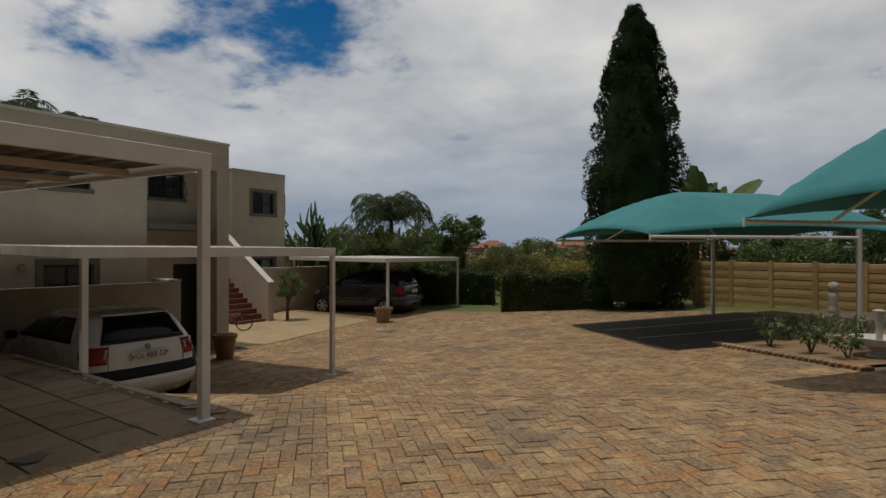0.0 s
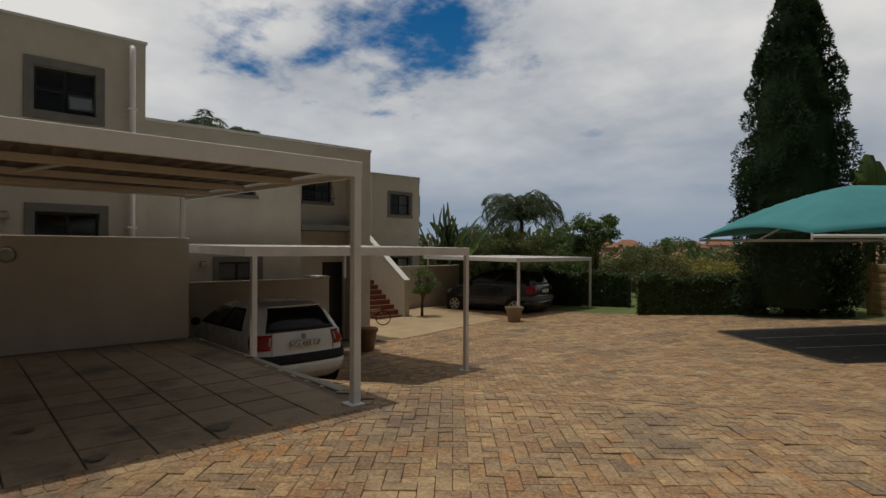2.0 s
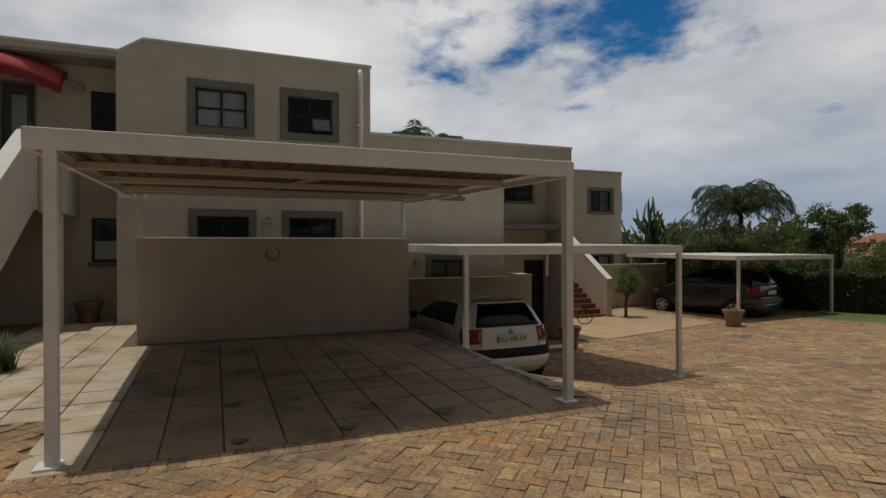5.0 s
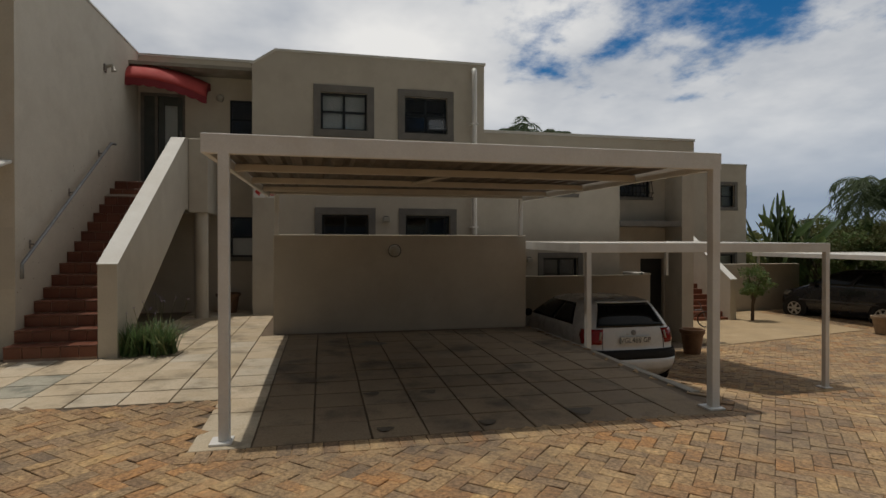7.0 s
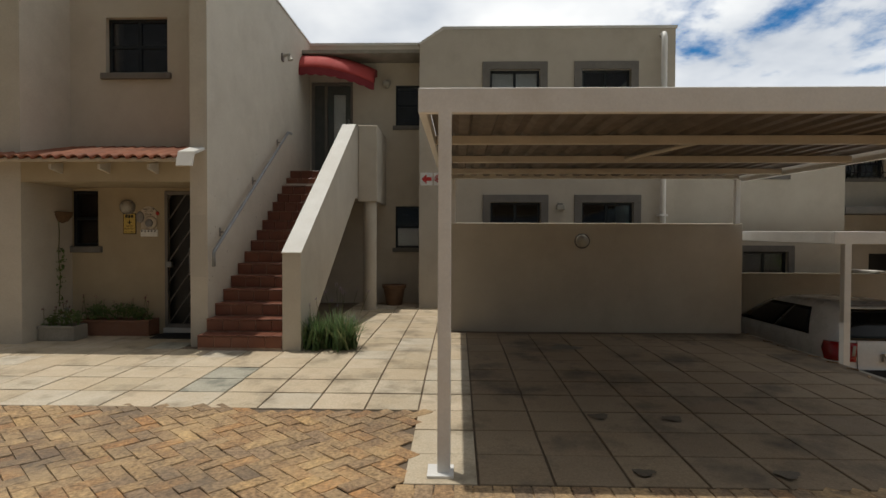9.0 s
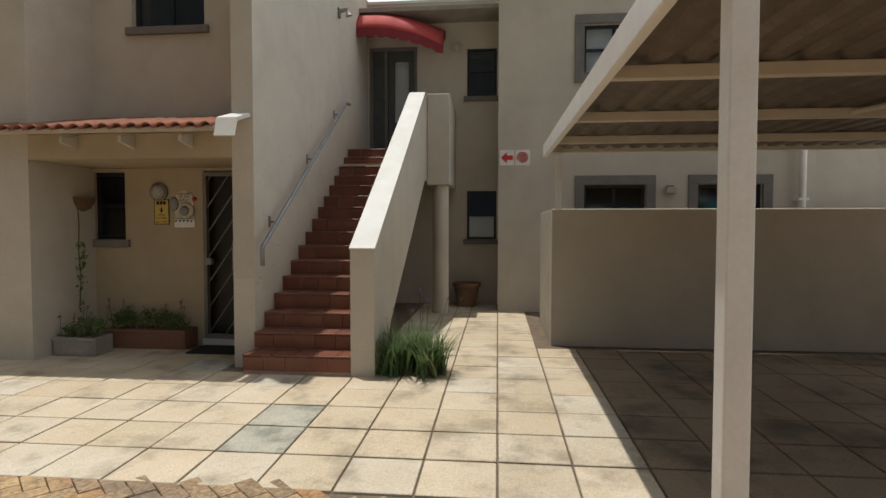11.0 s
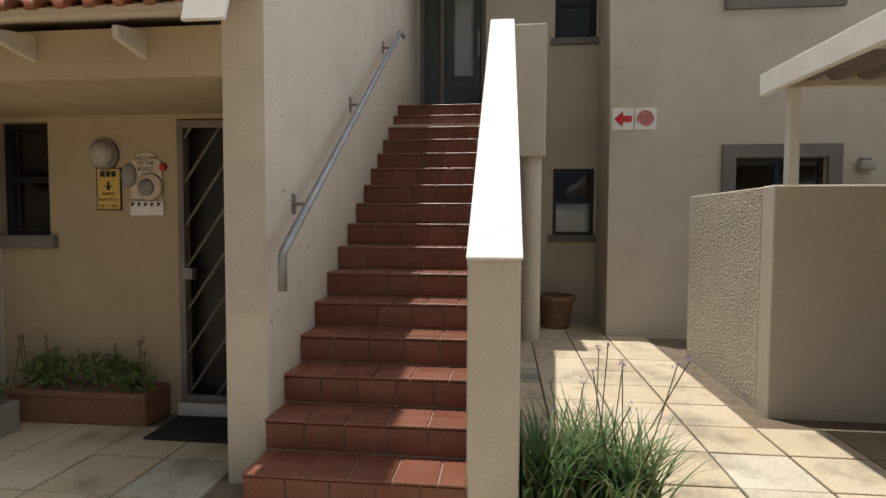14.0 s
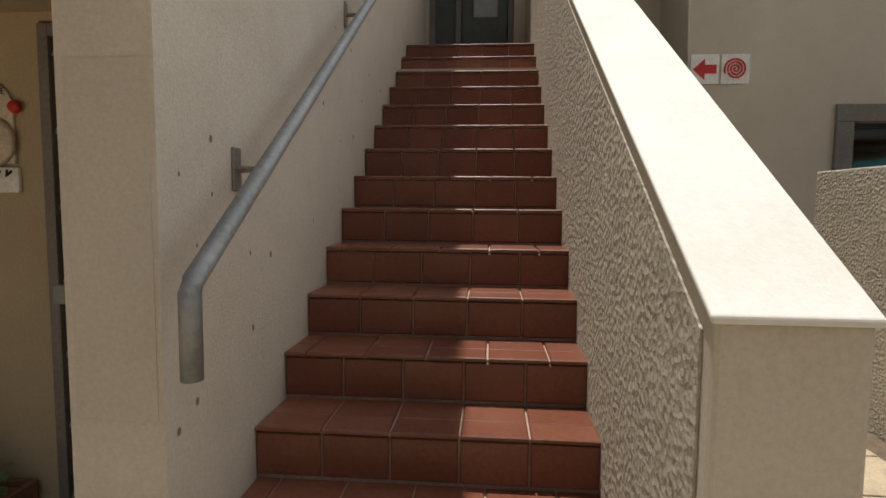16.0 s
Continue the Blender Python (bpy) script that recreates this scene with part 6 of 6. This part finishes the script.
for k in range(26):
    p = Vector((-1.85, 12.95)).lerp(Vector((0.55, 11.05)), k / 25)
    o = new("edging_brick", EB)
    o.matrix_world = pose(p.x, p.y, ground_z(p.x, p.y) + 0.0, 12, 0, 20 + (k * 37 % 9))
    o.parent = BE
ST = thing("garden_statue", "pale cast-stone garden ornament on a pedestal among roses", "statue")
sx, sy = 0.15, 14.6
sz = ground_z(sx, sy)
Shape().lathe([(0.16, 0), (0.16, 0.06), (0.11, 0.10), (0.10, 0.42), (0.14, 0.46), (0.14, 0.50)], sx, sy, sz, 20).make("pedestal", STONE, ST)
Shape().lathe([(0.10, 0.50), (0.11, 0.60), (0.07, 0.72), (0.10, 0.86), (0.09, 0.95), (0.04, 1.0)], sx, sy, sz, 18).make("figure", STONE, ST, smooth=True)
Shape().lathe([(0.02, 0.99), (0.085, 1.03), (0.105, 1.10), (0.085, 1.17), (0.02, 1.20)], sx, sy, sz, 18).make("ball", STONE, ST, smooth=True)
FB = thing("stone_basin", "white cast-stone basin standing in the bed", "basin")
bx, by = 0.80, 12.35
bz = ground_z(bx, by)
Shape().lathe([(0.22, 0), (0.20, 0.05), (0.12, 0.12), (0.14, 0.16), (0.36, 0.24), (0.42, 0.32), (0.43, 0.36), (0.39, 0.36), (0.30, 0.27), (0.02, 0.24)], bx, by, bz, 32).make("bowl", COPING, FB, smooth=False)
Shape().lathe([(0.05, 0.22), (0.05, 0.5), (0.09, 0.8), (0.10, 0.82), (0.03, 0.85)], bx, by, bz, 16).make("stem", STONE, FB)
for (x, y) in ((-11.75, 20.9), (-10.75, 20.2)):
    g = ground_z(x, y)
    structure(Shape().box(x - 0.04, y - 0.04, g - 0.1, x + 0.04, y + 0.04, g + 1.15).make("gate_post", INK, bevel=0.008), "dark steel gate post between hedges", "gate post")

# plain walls that close the yard behind the camera
make_wall("wall_behind", "plain plastered boundary wall", PLASTER, "x", 9.2, 0.2, -14, 17.8, -0.8, 2.0)
make_wall("wall_south", "plain plastered boundary wall", PLASTER, "y", -14, -0.2, -8, 9.2, -0.4, 2.0)

# ---- roof tiles on the porch ----
RT = thing("porch_tiles", "terracotta roll tiles on the porch roof", "roof", kind="structure")
prof = []
for k in range(9):
    a = math.pi * k / 8
    prof.append((-0.05 * math.cos(a), 0.036 * math.sin(a)))
prof += [(0.072, -0.008), (0.098, -0.010)]
tl = 0.36
inner = [(y, z - 0.014) for y, z in prof]
nv = len(prof)
tm = Shape()
for x in (0, tl):
    for y, z in prof + inner[::-1]:
        tm.v.append((x, y, z))
M2 = 2 * nv
tm.f = [(i, (i + 1) % M2, M2 + (i + 1) % M2, M2 + i) for i in range(M2)] + [(i, i + 1, M2 - 2 - i, M2 - 1 - i) for i in range(nv - 1)] + [(M2 + M2 - 1 - i, M2 + M2 - 2 - i, M2 + i + 1, M2 + i) for i in range(nv - 1)]
TILE = tm.mesh("roof_tile", ROOFTILE)
_rng = random.Random(2)
for r in range(4):
    for c in range(17):
        y = -7.22 + 0.147 * c
        x = -7.72 - 0.31 * r
        z = 2.41 + (0.30 / 1.24) * (0.31 * r) + 0.016
        o = new("roof_tile", TILE)
        o.matrix_world = pose(x, y, z, _rng.uniform(-1, 1), 0, 180) @ pose(0, 0, 0, 0, -14 + _rng.uniform(-.8, .8), 0)
        o.parent = RT

# ---- pavers ----
PV = new("paving_slabs")
structure(PV, "square sandstone-coloured concrete pavers, stained and worn", "paving")
PM = [tile_piece(0.434, 0.434, 0.045).mesh("paver", PAVER), tile_piece(0.434, 0.434, 0.045).mesh("paver", PAVER_OLD), tile_piece(0.434, 0.434, 0.045).mesh("paver", PAVER_SHADED)]
_rng = random.Random(11)
for i in range(-7, 13):
    for j in range(-14, 14):
        x, y = -7.38 - 0.448 * (i + 0.5), -3.025 + 0.448 * (j + 0.5)
        if y < -1.68:
            ok = x < -5.58 and (x > -8.9 if y < -4.7 else True) and not (x < -7.9 and -4.6 < y < -3.5) and x > -12.99
            ok = ok and not (x < -8.1 and y < -7.1)
        else:
            ok = x > -9.35 and y < 2.90
        if not ok:
            continue
        # pavers under the carport roof take the copy darkened for shade
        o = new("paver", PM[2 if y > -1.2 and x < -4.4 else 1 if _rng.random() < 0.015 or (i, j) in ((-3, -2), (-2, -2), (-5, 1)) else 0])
        o.matrix_world = pose(x, y, near_level(x) - 0.045 + _rng.uniform(-0.002, 0.002), _rng.uniform(-.25, .25), 0.8 * (1 if -7.8 < x < -4.2 else 0) + _rng.uniform(-.25, .25), _rng.uniform(-.4, .4))
        o.parent = PV

# oil marks left by parked cars
OIL = shader("old_oil_stain", (0.10, 0.082, 0.06), (0.15, 0.12, 0.085), 0.75, 9, 60, 0.1, 60)
_rng = random.Random(21)
for x, y, r in OILSPOTS:
    r *= 0.75
    vs = [(x, y, near_level(x) + 0.012)]
    for k in range(22):
        a = 2 * math.pi * k / 22
        q = r * (1 + 0.22 * math.sin(3 * a + x) + _rng.uniform(-0.12, 0.12))
        px, py = x + q * math.cos(a), y + 1.25 * q * math.sin(a)
        vs.append((px, py, near_level(px) + 0.012))
    structure(Shape().add(vs, [(0, 1 + k, 1 + (k + 1) % 22) for k in range(22)]).make("oil_stain", OIL, fix=False), "dark oil stain on a paver", "stain")

# ---- herringbone bricks ----


def paved(x, y):
    if x < -5.60 and y < -1.66:
        return False
    if x < -4.235 and -1.66 < y < 2.92:
        return False
    if x < -12.0 and y < 8.9 or x < -15.9 and y < 13 or x < -18 or y < -11 or x > 5.5:
        return False
    if y > 19.3 + 0.25 * (x + 8) * (1 if x < -8 else 0.3):
        return False
    p = Vector((x, y)) - Vector((-1.75, 12.85))
    if p.dot(Vector((0.62, 0.78))) > 0 and x > -1.75 and y > 11:
        return False
    return True


def herringbone():
    L, W, gap, e = 0.222, 0.111, 0.003, 0.003
    c, s = math.cos(radians(47)), math.sin(radians(47))
    rng = random.Random(6)
    near, far_v, far_f = [], [], []
    for gi in range(-330, 330):
        for gj in range(-330, 330):
            k = (gi - gj) % 4
            if k == 0:
                u0, v0, du, dv = gi, gj, 2, 1
            elif k == 3:
                u0, v0, du, dv = gi, gj, 1, 2
            else:
                continue
            cu, cv = (u0 + du / 2) * W, (v0 + dv / 2) * W
            x, y = c * cu - s * cv - 4, s * cu + c * cv + 4
            if not (-18 < x < 5.5 and -11 < y < 22) or not paved(x, y):
                continue
            tone = rng.random()
            z0 = rng.uniform(-0.004, 0.004)
            ta, tb = rng.gauss(0, 0.022), rng.gauss(0, 0.022)
            if -4.2 < x < -2.75 and -3.2 < y < 2.2 and len(near) < 300:
                near.append((x, y, k == 3, z0, ta, tb))
                continue
            hw, hh = du * W / 2 - gap / 2, dv * W / 2 - gap / 2
            n = len(far_v)
            for (ww, h_), dz in (((hw, hh), -0.007), ((hw - e, hh - e), 0.0)):
                for a, b in ((-ww, -h_), (ww, -h_), (ww, h_), (-ww, h_)):
                    px, py = x + c * a - s * b, y + s * a + c * b
                    far_v.append((px, py, ground_z(px, py) + dz + z0 + a * ta + b * tb))
            far_f += [(n + i, n + (i + 1) % 4, n + 4 + (i + 1) % 4, n + 4 + i) for i in range(4)] + [(n + 4, n + 5, n + 6, n + 7)]
    root = structure(new("brick_paving"), "herringbone clay brick paving, tan and grey, worn", "paving")
    me = bpy.data.meshes.new("bricks")
    me.from_pydata(far_v, [], far_f)
    me.materials.append(BRICKS)
    ob = tagged(new("bricks", me), kind="stuff")
    ob.parent = root
    one = tile_piece(L - gap, W - gap, 0.05).mesh("brick", BRICK)
    for x, y, up, z0, ta, tb in near:
        o = new("brick", one)
        o.matrix_world = pose(x, y, ground_z(x, y) - 0.05 + z0, math.degrees(tb), math.degrees(ta), 47 + (90 if up else 0))
        o.parent = root
    # soldier course along the pavers' edge
    half = tile_piece(0.105, 0.215, 0.05).mesh("edge_brick", BRICK)
    for i in range(41):
        o = new("edge_brick", half)
        o.matrix_world = pose(-4.115, -1.66 + 0.112 * i, near_level(-4.115) - 0.046, 0, 0, 90)
        o.parent = root


herringbone()
